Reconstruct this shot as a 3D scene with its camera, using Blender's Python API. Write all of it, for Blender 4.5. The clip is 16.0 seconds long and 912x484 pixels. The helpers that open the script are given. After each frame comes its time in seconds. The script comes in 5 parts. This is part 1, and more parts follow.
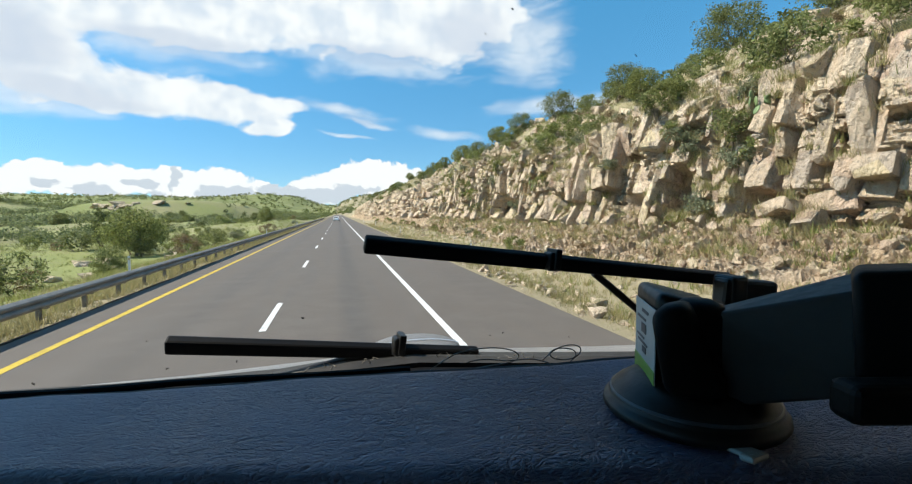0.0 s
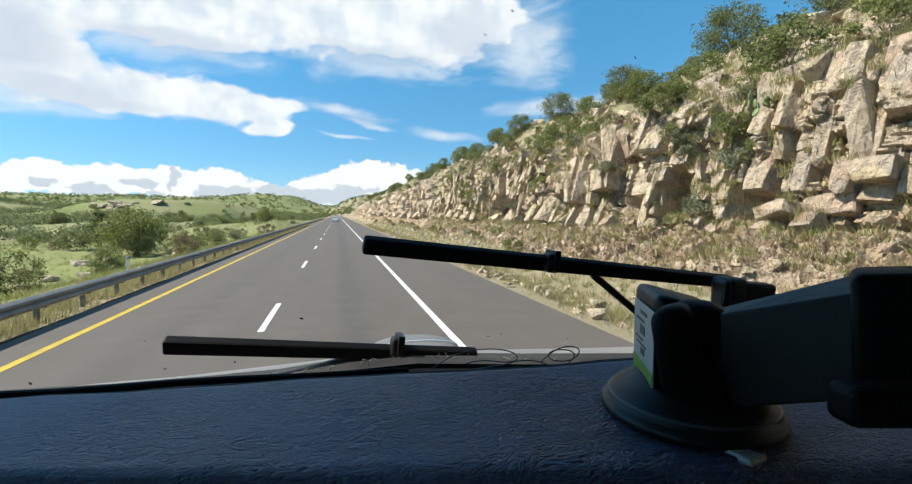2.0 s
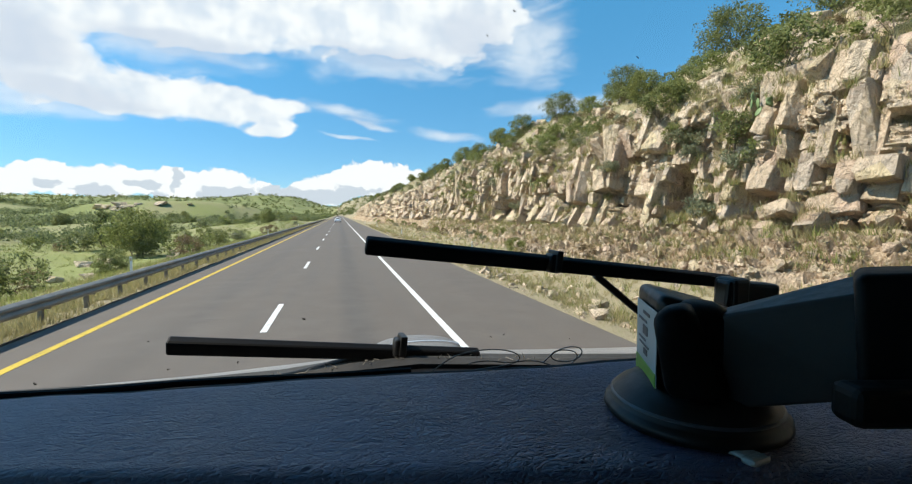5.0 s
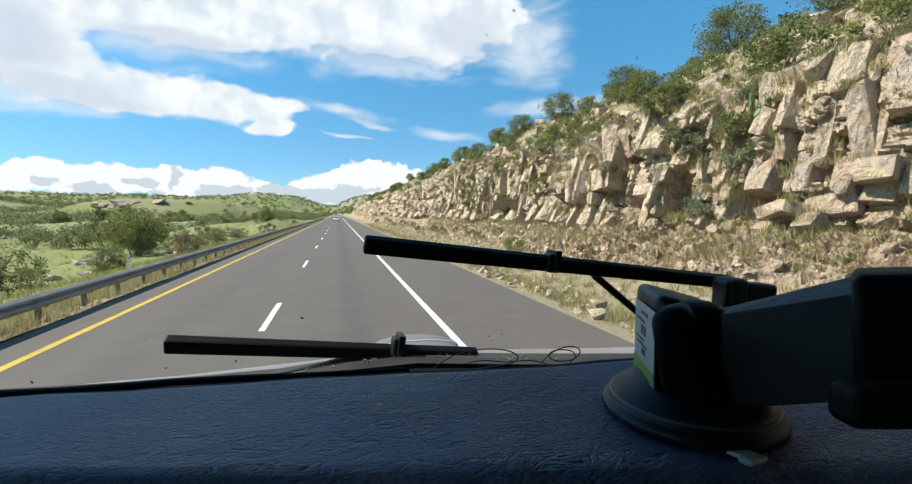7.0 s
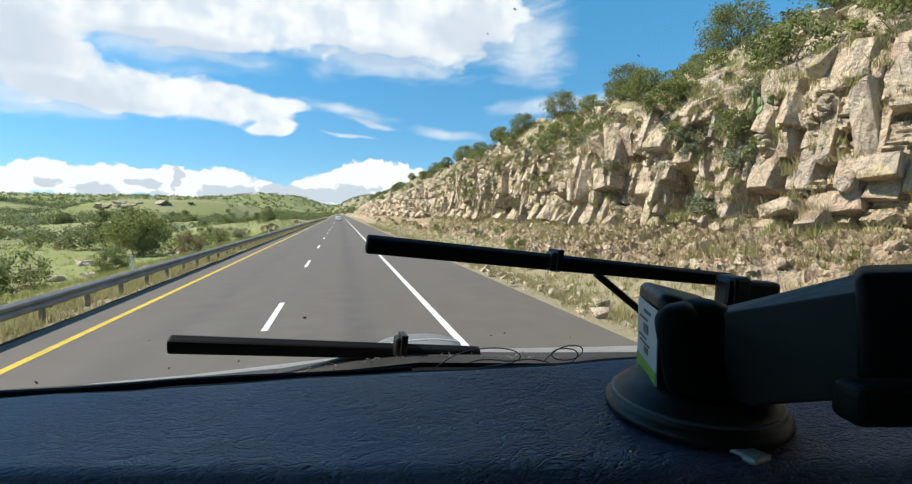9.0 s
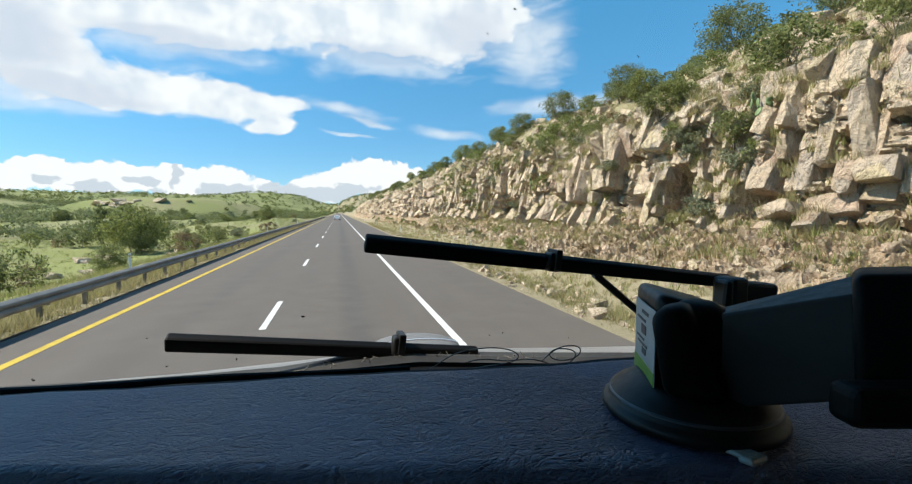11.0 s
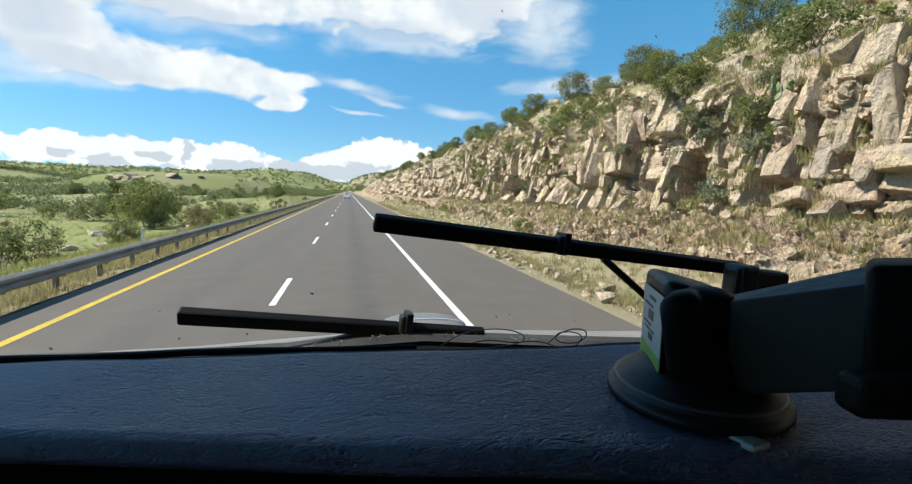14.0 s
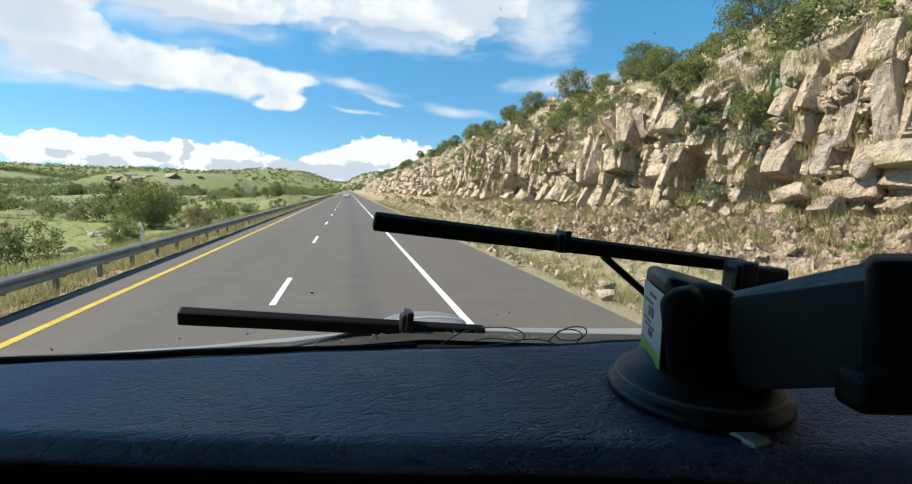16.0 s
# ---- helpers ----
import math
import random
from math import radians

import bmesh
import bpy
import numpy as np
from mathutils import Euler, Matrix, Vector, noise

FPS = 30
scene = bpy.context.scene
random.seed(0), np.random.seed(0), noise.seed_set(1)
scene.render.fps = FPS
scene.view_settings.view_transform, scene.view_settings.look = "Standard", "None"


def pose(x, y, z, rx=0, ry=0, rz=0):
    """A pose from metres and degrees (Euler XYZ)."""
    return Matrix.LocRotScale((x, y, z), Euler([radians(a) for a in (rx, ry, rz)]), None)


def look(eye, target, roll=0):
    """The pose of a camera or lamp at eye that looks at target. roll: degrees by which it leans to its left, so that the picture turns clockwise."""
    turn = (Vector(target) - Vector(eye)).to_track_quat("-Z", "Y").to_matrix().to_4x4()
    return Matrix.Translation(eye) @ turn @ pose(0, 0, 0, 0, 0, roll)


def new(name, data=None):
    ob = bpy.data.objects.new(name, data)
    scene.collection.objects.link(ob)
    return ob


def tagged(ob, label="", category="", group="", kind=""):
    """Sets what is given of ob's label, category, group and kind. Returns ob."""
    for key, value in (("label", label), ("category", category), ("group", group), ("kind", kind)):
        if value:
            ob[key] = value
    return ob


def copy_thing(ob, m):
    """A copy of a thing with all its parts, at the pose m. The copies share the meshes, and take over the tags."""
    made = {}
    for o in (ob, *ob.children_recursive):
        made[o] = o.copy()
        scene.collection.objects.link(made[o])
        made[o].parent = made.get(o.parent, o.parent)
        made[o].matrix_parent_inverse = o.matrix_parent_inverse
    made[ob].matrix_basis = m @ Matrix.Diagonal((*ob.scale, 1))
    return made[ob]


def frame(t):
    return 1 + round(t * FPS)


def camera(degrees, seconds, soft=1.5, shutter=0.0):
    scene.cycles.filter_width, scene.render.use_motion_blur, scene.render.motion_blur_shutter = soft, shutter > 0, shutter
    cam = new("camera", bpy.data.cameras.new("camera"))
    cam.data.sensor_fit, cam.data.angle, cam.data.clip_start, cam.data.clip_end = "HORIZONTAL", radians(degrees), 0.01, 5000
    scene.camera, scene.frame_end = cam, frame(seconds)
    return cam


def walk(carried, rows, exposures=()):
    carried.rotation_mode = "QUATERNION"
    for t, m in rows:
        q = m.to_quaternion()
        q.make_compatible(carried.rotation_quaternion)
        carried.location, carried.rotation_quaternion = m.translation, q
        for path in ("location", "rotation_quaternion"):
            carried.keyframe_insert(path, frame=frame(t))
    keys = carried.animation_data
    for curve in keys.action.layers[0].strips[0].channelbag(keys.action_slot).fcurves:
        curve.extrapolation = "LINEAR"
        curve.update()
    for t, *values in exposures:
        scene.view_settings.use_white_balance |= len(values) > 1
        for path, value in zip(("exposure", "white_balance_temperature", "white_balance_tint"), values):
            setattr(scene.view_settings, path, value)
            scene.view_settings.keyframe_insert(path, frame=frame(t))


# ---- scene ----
EYE = 2.35                      # height of the lens over the road, a truck's windscreen
cam = camera(90.0, 16.0, soft=1.2)
BASE = pose(0, 0, EYE, 90 - 3.54, 0, -14.45)
# the shake of the mount on the dashboard: seconds, nod, swing, lean in degrees
SHAKE = (
    (0.0, -0.11, 0.02, -0.35),
    (0.5, -0.47, 0.24, -0.19),
    (1.0, -0.47, 0.16, -0.14),
    (1.5, 0.04, 0.12, 0.09),
    (2.0, 0.02, -0.11, -0.11),
    (2.5, 0.49, -0.14, 0.05),
    (3.0, -0.18, 0.23, -0.06),
    (3.5, 0.10, 0.35, 0.04),
    (4.0, 0.32, 0.33, -0.08),
    (6.5, -0.36, 0.01, -0.21),
    (7.0, 0.00, 0.00, 0.00),
    (7.5, -0.04, 0.32, -0.19),
    (8.0, -0.27, 0.38, 0.11),
    (8.5, 0.33, 0.18, 0.07),
    (9.0, -0.10, 0.25, -0.24),
    (11.5, -0.14, 0.04, 0.15),
    (12.0, -0.06, -0.09, 0.03),
    (12.5, -0.16, 0.41, 0.53),
    (13.0, -0.99, 0.60, 0.60),
    (13.5, -2.68, 1.02, 2.47),
    (14.0, -2.50, 1.21, 1.32),
    (14.5, -2.21, 1.01, 1.25),
    (15.0, -2.41, 1.03, 0.93),
    (15.5, -2.39, 1.31, 0.89),
    (16.0, -2.71, 1.17, 0.96),
)
walk(cam, [(t, BASE @ pose(0, 0, 0, a, b, c)) for t, a, b, c in SHAKE])


# ------------------------------------------------------------------ sky and sun
SUN_EL, SUN_AZ = 46.0, -78.0    # degrees; azimuth from the road's direction, to the left
scene.view_settings.exposure = 0.68

CUMULUS = (
    (-1.1, 22.2, 18.7, 4.3, -2), (-14.9, 20.0, 11.5, 2.9, 1), (8.5, 21.1, 10.6, 3.2, -7), (15.9, 23.2, 7.7, 4.2, -2),
    (-25.0, 18.9, 10.9, 2.2, 12), (-27.2, 14.0, 5.4, 3.2, -4), (-20.8, 12.5, 7.7, 2.4, -4), (-13.0, 12.4, 8.3, 2.0, -5),
    (-8.0, 12.3, 4.7, 1.5, -1), (-29.4, 15.4, 4.9, 4.3, 13), (-7.7, 9.8, 2.4, 1.0, 4))
CUMULUS_LOW = (
    (-35, 3.6, 5, 1.8, 0), (-28.1, 3.6, 4.7, 1.6, 3), (-23.0, 3.4, 5.4, 1.6, 2), (-17.1, 3.1, 3.3, 2.0, 2), (-13.2, 3.3, 4.1, 1.8, 2),
    (-9.1, 2.5, 3.8, 1.3, 1), (-5.0, 2.0, 4.0, 1.2, 0), (-1.4, 3.0, 4.1, 1.9, 1), (4.1, 4.3, 5.3, 2.4, 1), (8.4, 3.6, 4.3, 1.9, 0),
    (14.2, 2.9, 4.4, 1.8, 0), (20.0, 1.9, 2.9, 1.3, 0), (24.2, 8.5, 3.5, 1.0, -2), (35.5, 10.2, 4.3, 1.4, -4),
    (33.0, 9.7, 2.6, 1.1, -3), (45.8, 11.9, 1.7, 1.5, -7), (42.1, 8.9, 3.3, 1.1, -5), (46.9, 9.2, 3.0, 1.1, -6))
VEIL = (
    (0.2, 12.3, 5.4, 1.1, -9), (3.8, 10.9, 3.6, 0.5, -12), (1.0, 9.2, 3.0, 0.25, -2), (23.0, 20.1, 5.2, 5.0, -12), (19.8, 21.7, 6.9, 4.3, -3), (13.4, 9.8, 4.3, 0.7, -5),
    (-27.7, 11.4, 8.3, 2.3, 2), (26.9, 12.9, 8.5, 1.3, 2), (30.4, 7.5, 8.9, 1.2, -7), (4.3, 17.5, 11.3, 1.9, -4),
    (-16.6, 18.1, 11.4, 2.8, 0))
BASES = (
    (-20.1, 3.2, 2.0, 0.4, 2), (-10.9, 2.4, 2.4, 0.6, 1), (-7.3, 2.7, 2.9, 0.8, 5), (-2.4, 2.2, 4.1, 0.9, 1),
    (1.6, 2.7, 2.7, 0.9, 1), (-27.3, 3.0, 1.2, 0.5, 3), (-17.1, 4.1, 0.5, 1.5, 2), (4, 1.6, 6, 0.7, 0),
    (-24.2, 2.4, 1.6, 0.7, 3), (-13.6, 2.4, 1.7, 0.9, 2), (-19.0, 2.0, 1.0, 0.7, 0), (9.5, 2.2, 3.0, 0.8, 0))

UNDERSIDES = ((5.0, 18.4, 9.0, 1.3, -3), (16.5, 20.8, 5.5, 3.0, 0), (-28.8, 15.2, 4.5, 3.2, 0), (-26.0, 11.6, 7.5, 1.2, -5), (-17.0, 17.6, 9.0, 1.3, 1), (2.0, 11.4, 6.0, 0.9, -4))


class Net:
    """A short way to write node trees."""

    def __init__(self, tree):
        self.tree, self.nodes, self.links = tree, tree.nodes, tree.links

    def add(self, kind, ins=(), **props):
        n = self.nodes.new(kind)
        if "operation" in props:
            n.operation = props["operation"]
        if "use_clamp" in props:
            n.use_clamp = props["use_clamp"]
        if "interpolation_type" in props:
            n.interpolation_type = props["interpolation_type"]
        if "data_type" in props:
            n.data_type = props["data_type"]
        if "vector_type" in props:
            n.vector_type = props["vector_type"]
        if "feature" in props:
            n.feature = props["feature"]
        for k, v in (ins.items() if isinstance(ins, dict) else enumerate(ins)):
            if isinstance(v, bpy.types.NodeSocket):
                self.links.new(v, n.inputs[k])
            elif v is not None:
                n.inputs[k].default_value = v
        return n

    def math(self, op, a, b=0.0, clamp=False):
        return self.add("ShaderNodeMath", (a, b), operation=op, use_clamp=clamp).outputs[0]

    def vec(self, op, a, b=None):
        return self.add("ShaderNodeVectorMath", (a, b), operation=op).outputs[0]

    def span(self, v, a, b, c=0.0, d=1.0, smooth=False):
        return self.add("ShaderNodeMapRange", (v, a, b, c, d), interpolation_type="SMOOTHSTEP" if smooth else "LINEAR").outputs[0]

    def noise(self, vec, scale, detail=4.0, rough=0.55, color=False):
        n = self.add("ShaderNodeTexNoise", {"Vector": vec, "Scale": scale, "Detail": detail, "Roughness": rough})
        return n.outputs["Color" if color else "Fac"]

    def mix(self, f, a, b):
        n = self.add("ShaderNodeMix", data_type="RGBA")
        for s, v in ((n.inputs[0], f), (n.inputs[6], a), (n.inputs[7], b)):
            if isinstance(v, bpy.types.NodeSocket):
                self.links.new(v, s)
            else:
                s.default_value = v if s == n.inputs[0] else (*v, 1.0)[:4]
        return n.outputs[2]


world = bpy.data.worlds.new("sky")
scene.world = world
world.use_nodes = True
w = Net(world.node_tree)
w.nodes.clear()
sky = w.add("ShaderNodeTexSky")
sky.sky_type, sky.sun_disc = "NISHITA", False
sky.sun_elevation, sky.sun_rotation = radians(SUN_EL), radians(SUN_AZ)
sky.altitude, sky.air_density, sky.dust_density, sky.ozone_density = 2500.0, 0.85, 0.0, 1.0
way = w.add("ShaderNodeSeparateXYZ", (w.add("ShaderNodeTexCoord").outputs["Generated"],)).outputs
az = w.math("MULTIPLY", w.math("ARCTAN2", way[0], way[1]), 57.2958)
el = w.math("MULTIPLY", w.math("ARCSINE", way[2]), 57.2958)
at = w.add("ShaderNodeCombineXYZ", (az, el, 0.0)).outputs[0]
stretched = w.add("ShaderNodeMapping", {"Vector": at, "Scale": (0.45, 1.0, 1.0)}).outputs[0]


def blown(amount, scale, src):
    n = w.noise(src, scale, 3.4, 0.55, color=True)
    return w.vec("ADD", at, w.vec("MULTIPLY", w.vec("SUBTRACT", n, (0.5, 0.5, 0.5)), (amount * 1.6, amount, 0.0)))


def lobes(src, rows, soft0, soft1, rag, scale, lie=0.4):
    """How much of the sky a family of rounded clouds covers."""
    near = None
    for x, y, a, b, turn in rows:
        m = w.add("ShaderNodeMapping", {"Vector": src, "Location": (x, y, 0), "Rotation": (0, 0, radians(turn)), "Scale": (a, b, 1)},
                  vector_type="TEXTURE").outputs[0]
        d = w.add("ShaderNodeVectorMath", (m,), operation="LENGTH").outputs["Value"]
        near = d if near is None else w.add("ShaderNodeMath", (near, d, 0.25), operation="SMOOTH_MIN").outputs[0]
    drawn = w.add("ShaderNodeMapping", {"Vector": src, "Scale": (lie, 1.0, 1.0)}).outputs[0]
    ragged = w.math("ADD", near, w.math("MULTIPLY", w.math("SUBTRACT", w.noise(drawn, scale, 4.0, 0.55), 0.5), rag))
    return w.span(ragged, soft0, soft1, 0.0, 1.0, True)


high = lobes(blown(3.0, 0.22, stretched), CUMULUS, 1.15, 0.80, 1.0, 0.5, 0.55)
low = lobes(blown(2.0, 0.5, at), CUMULUS_LOW, 1.03, 0.90, 0.55, 1.1, 1.0)
veil = w.math("MULTIPLY", lobes(blown(3.4, 0.22, stretched), VEIL, 1.25, 0.2, 1.5, 0.55, 0.3), 0.66)
bases = w.math("MULTIPLY", lobes(blown(1.6, 0.6, at), BASES, 1.12, 0.85, 1.7, 1.2), 0.62)
elsewhere = w.math("MULTIPLY", w.span(w.noise(stretched, 0.055, 5.0, 0.6), 0.53, 0.68, 0.0, 0.8, True),
                   w.span(w.math("ABSOLUTE", az), 52.0, 70.0, 0.0, 1.0, True))
cover = w.math("MAXIMUM", w.math("MAXIMUM", high, low), w.math("MAXIMUM", veil, elsewhere), True)
puffs = w.span(w.noise(blown(2.0, 0.3, stretched), 0.26, 5.0, 0.6), 0.34, 0.62, 0.0, 1.0, True)
white = w.mix(w.math("MAXIMUM", puffs, low), (0.70, 0.79, 0.89), (0.965, 0.995, 1.0))
under = lobes(blown(2.6, 0.25, stretched), UNDERSIDES, 1.3, 0.4, 0.9, 0.5)
white = w.mix(w.math("MULTIPLY", under, 0.75), white, (0.61, 0.69, 0.81))
shade = w.mix(w.math("MULTIPLY", bases, low), white, (0.42, 0.52, 0.64))
deep = w.vec("MULTIPLY", sky.outputs[0], w.mix(w.span(el, 1.0, 24.0), (0.47, 0.60, 0.66), (0.57, 1.36, 1.38)))
clear = w.add("ShaderNodeBackground", (deep, 0.118))
cloudy = w.add("ShaderNodeBackground", (shade, 0.68))
both = w.add("ShaderNodeMixShader", (cover, clear.outputs[0], cloudy.outputs[0]))
w.add("ShaderNodeOutputWorld", (both.outputs[0],))

sun = new("sun", bpy.data.lights.new("sun", "SUN"))
sun.data.energy, sun.data.angle, sun.data.color = 5.0, radians(0.53), (1.0, 0.94, 0.83)
sun_way = Vector((math.sin(radians(SUN_AZ)) * math.cos(radians(SUN_EL)), math.cos(radians(SUN_AZ)) * math.cos(radians(SUN_EL)), math.sin(radians(SUN_EL))))
sun.matrix_world = look(sun_way * 60.0, (0, 0, 0))


# ------------------------------------------------------------------ materials
def surface(name, rough=0.7, metal=0.0, spec=0.5):
    m = bpy.data.materials.new(name)
    m.use_nodes = True
    n = Net(m.node_tree)
    b = n.nodes["Principled BSDF"]
    b.inputs["Roughness"].default_value, b.inputs["Metallic"].default_value, b.inputs["Specular IOR Level"].default_value = rough, metal, spec
    n.bsdf = b
    n.place = n.add("ShaderNodeTexCoord").outputs["Object"]
    n.geo = n.add("ShaderNodeNewGeometry").outputs
    n.where = n.geo["Position"]
    return m, n


def put(n, color=None, rough=None, bump=None, strength=0.3, distance=0.02):
    if color is not None:
        n.links.new(color, n.bsdf.inputs["Base Color"])
    if rough is not None:
        n.links.new(rough, n.bsdf.inputs["Roughness"])
    if bump is not None:
        b = n.add("ShaderNodeBump", {"Strength": strength, "Distance": distance, "Height": bump})
        n.links.new(b.outputs[0], n.bsdf.inputs["Normal"])


def plain(name, color, rough=0.5, metal=0.0, grain=60.0, vary=0.12, bump=0.15, spec=0.5):
    """Paint, plastic or metal with a faint grain and grime."""
    m, n = surface(name, rough, metal, spec)
    g = n.noise(n.place, grain, 4.0)
    s = n.noise(n.place, grain * 0.13, 3.0)
    c = n.mix(n.span(s, 0.3, 0.7), [v * (1 - vary) for v in color], [min(1.0, v * (1 + vary)) for v in color])
    put(n, c, n.span(g, 0.3, 0.7, rough * 0.85, min(1.0, rough * 1.15)), g, bump, 0.001)
    return m


def make_asphalt():
    m, n = surface("asphalt", 0.85)
    sep = n.add("ShaderNodeSeparateXYZ", (n.where,)).outputs
    long = n.add("ShaderNodeMapping", {"Vector": n.where, "Scale": (1.0, 0.045, 1.0)}).outputs[0]
    grain = n.noise(n.where, 45.0, 5.0, 0.7)
    patch = n.noise(n.where, 0.35, 4.0)
    streak = n.noise(long, 2.2, 4.0)
    c = n.mix(n.span(grain, 0.3, 0.7), (0.072, 0.058, 0.047), (0.128, 0.105, 0.086))
    c = n.mix(n.span(patch, 0.35, 0.7, 0.0, 0.35), c, (0.102, 0.090, 0.079))
    c = n.mix(n.span(streak, 0.45, 0.75, 0.0, 0.35), c, (0.066, 0.063, 0.062))
    # oil drip down the middle of each lane
    for centre, width, amount in ((0.35, 0.60, 0.42), (-3.3, 0.6, 0.22)):
        d = n.math("ABSOLUTE", n.math("SUBTRACT", n.math("ADD", sep[0], n.math("MULTIPLY", streak, 0.25)), centre + 0.12))
        c = n.mix(n.math("MULTIPLY", n.span(d, width, 0.0, 0.0, 1.0, True), amount), c, (0.043, 0.042, 0.042))
    c = n.mix(n.span(n.noise(n.where, 1.3, 6.0, 0.65), 0.42, 0.66, 0.0, 0.32), c, (0.138, 0.121, 0.106))
    put(n, c, None, grain, 0.5, 0.006)
    return m


def make_road_paint(name, color):
    """Line paint worn through to the asphalt in places."""
    m, n = surface(name, 0.65)
    fine, patch = n.noise(n.where, 38.0, 5.0, 0.7), n.noise(n.where, 3.5, 4.0)
    c = n.mix(n.span(patch, 0.35, 0.7), color, [v * 0.80 for v in color])
    gone = n.span(n.math("ADD", n.math("MULTIPLY", fine, 0.7), n.math("MULTIPLY", patch, 0.3)), 0.565, 0.62, 0.0, 0.75, True)
    put(n, n.mix(gone, c, (0.12, 0.10, 0.085)), None, fine, 0.4, 0.003)
    return m


def make_ground():
    m, n = surface("dry_grassland", 0.95, spec=0.2)
    sep = n.add("ShaderNodeSeparateXYZ", (n.where,)).outputs
    big, mid, fine = n.noise(n.where, 0.05, 4.0), n.noise(n.where, 0.5, 5.0), n.noise(n.where, 16.0, 8.0, 0.75)
    straw = n.mix(n.span(fine, 0.3, 0.7), (0.20, 0.165, 0.10), (0.38, 0.325, 0.21))
    green = n.mix(n.span(fine, 0.3, 0.7), (0.165, 0.185, 0.06), (0.31, 0.325, 0.125))
    scrub = n.mix(n.span(fine, 0.3, 0.7), (0.09, 0.115, 0.035), (0.20, 0.225, 0.08))
    soil = n.mix(n.span(fine, 0.3, 0.7), (0.20, 0.145, 0.10), (0.34, 0.27, 0.20))
    left = n.span(sep[0], -12.0, -7.5, 1.0, 0.0)
    upper = n.span(sep[2], 4.0, 6.5, 0.0, 0.25)
    c = n.mix(n.math("ADD", n.math("MAXIMUM", n.math("MULTIPLY", left, 1.0), upper), n.span(big, 0.35, 0.65, -0.55, 0.15), True), straw, green)
    c = n.mix(n.span(mid, 0.54, 0.68, 0.0, 0.38), c, soil)
    c = n.mix(n.span(n.noise(n.where, 3.0, 6.0, 0.7), 0.54, 0.70, 0.0, 0.45), c, (0.12, 0.115, 0.055))
    hills = n.math("MULTIPLY", n.span(sep[0], -60.0, -130.0, 0.0, 1.0), n.span(n.noise(n.where, 0.018, 4.0), 0.40, 0.55, 0.25, 0.9))
    c = n.mix(hills, c, scrub)
    put(n, c, None, fine, 0.8, 0.05)
    return m


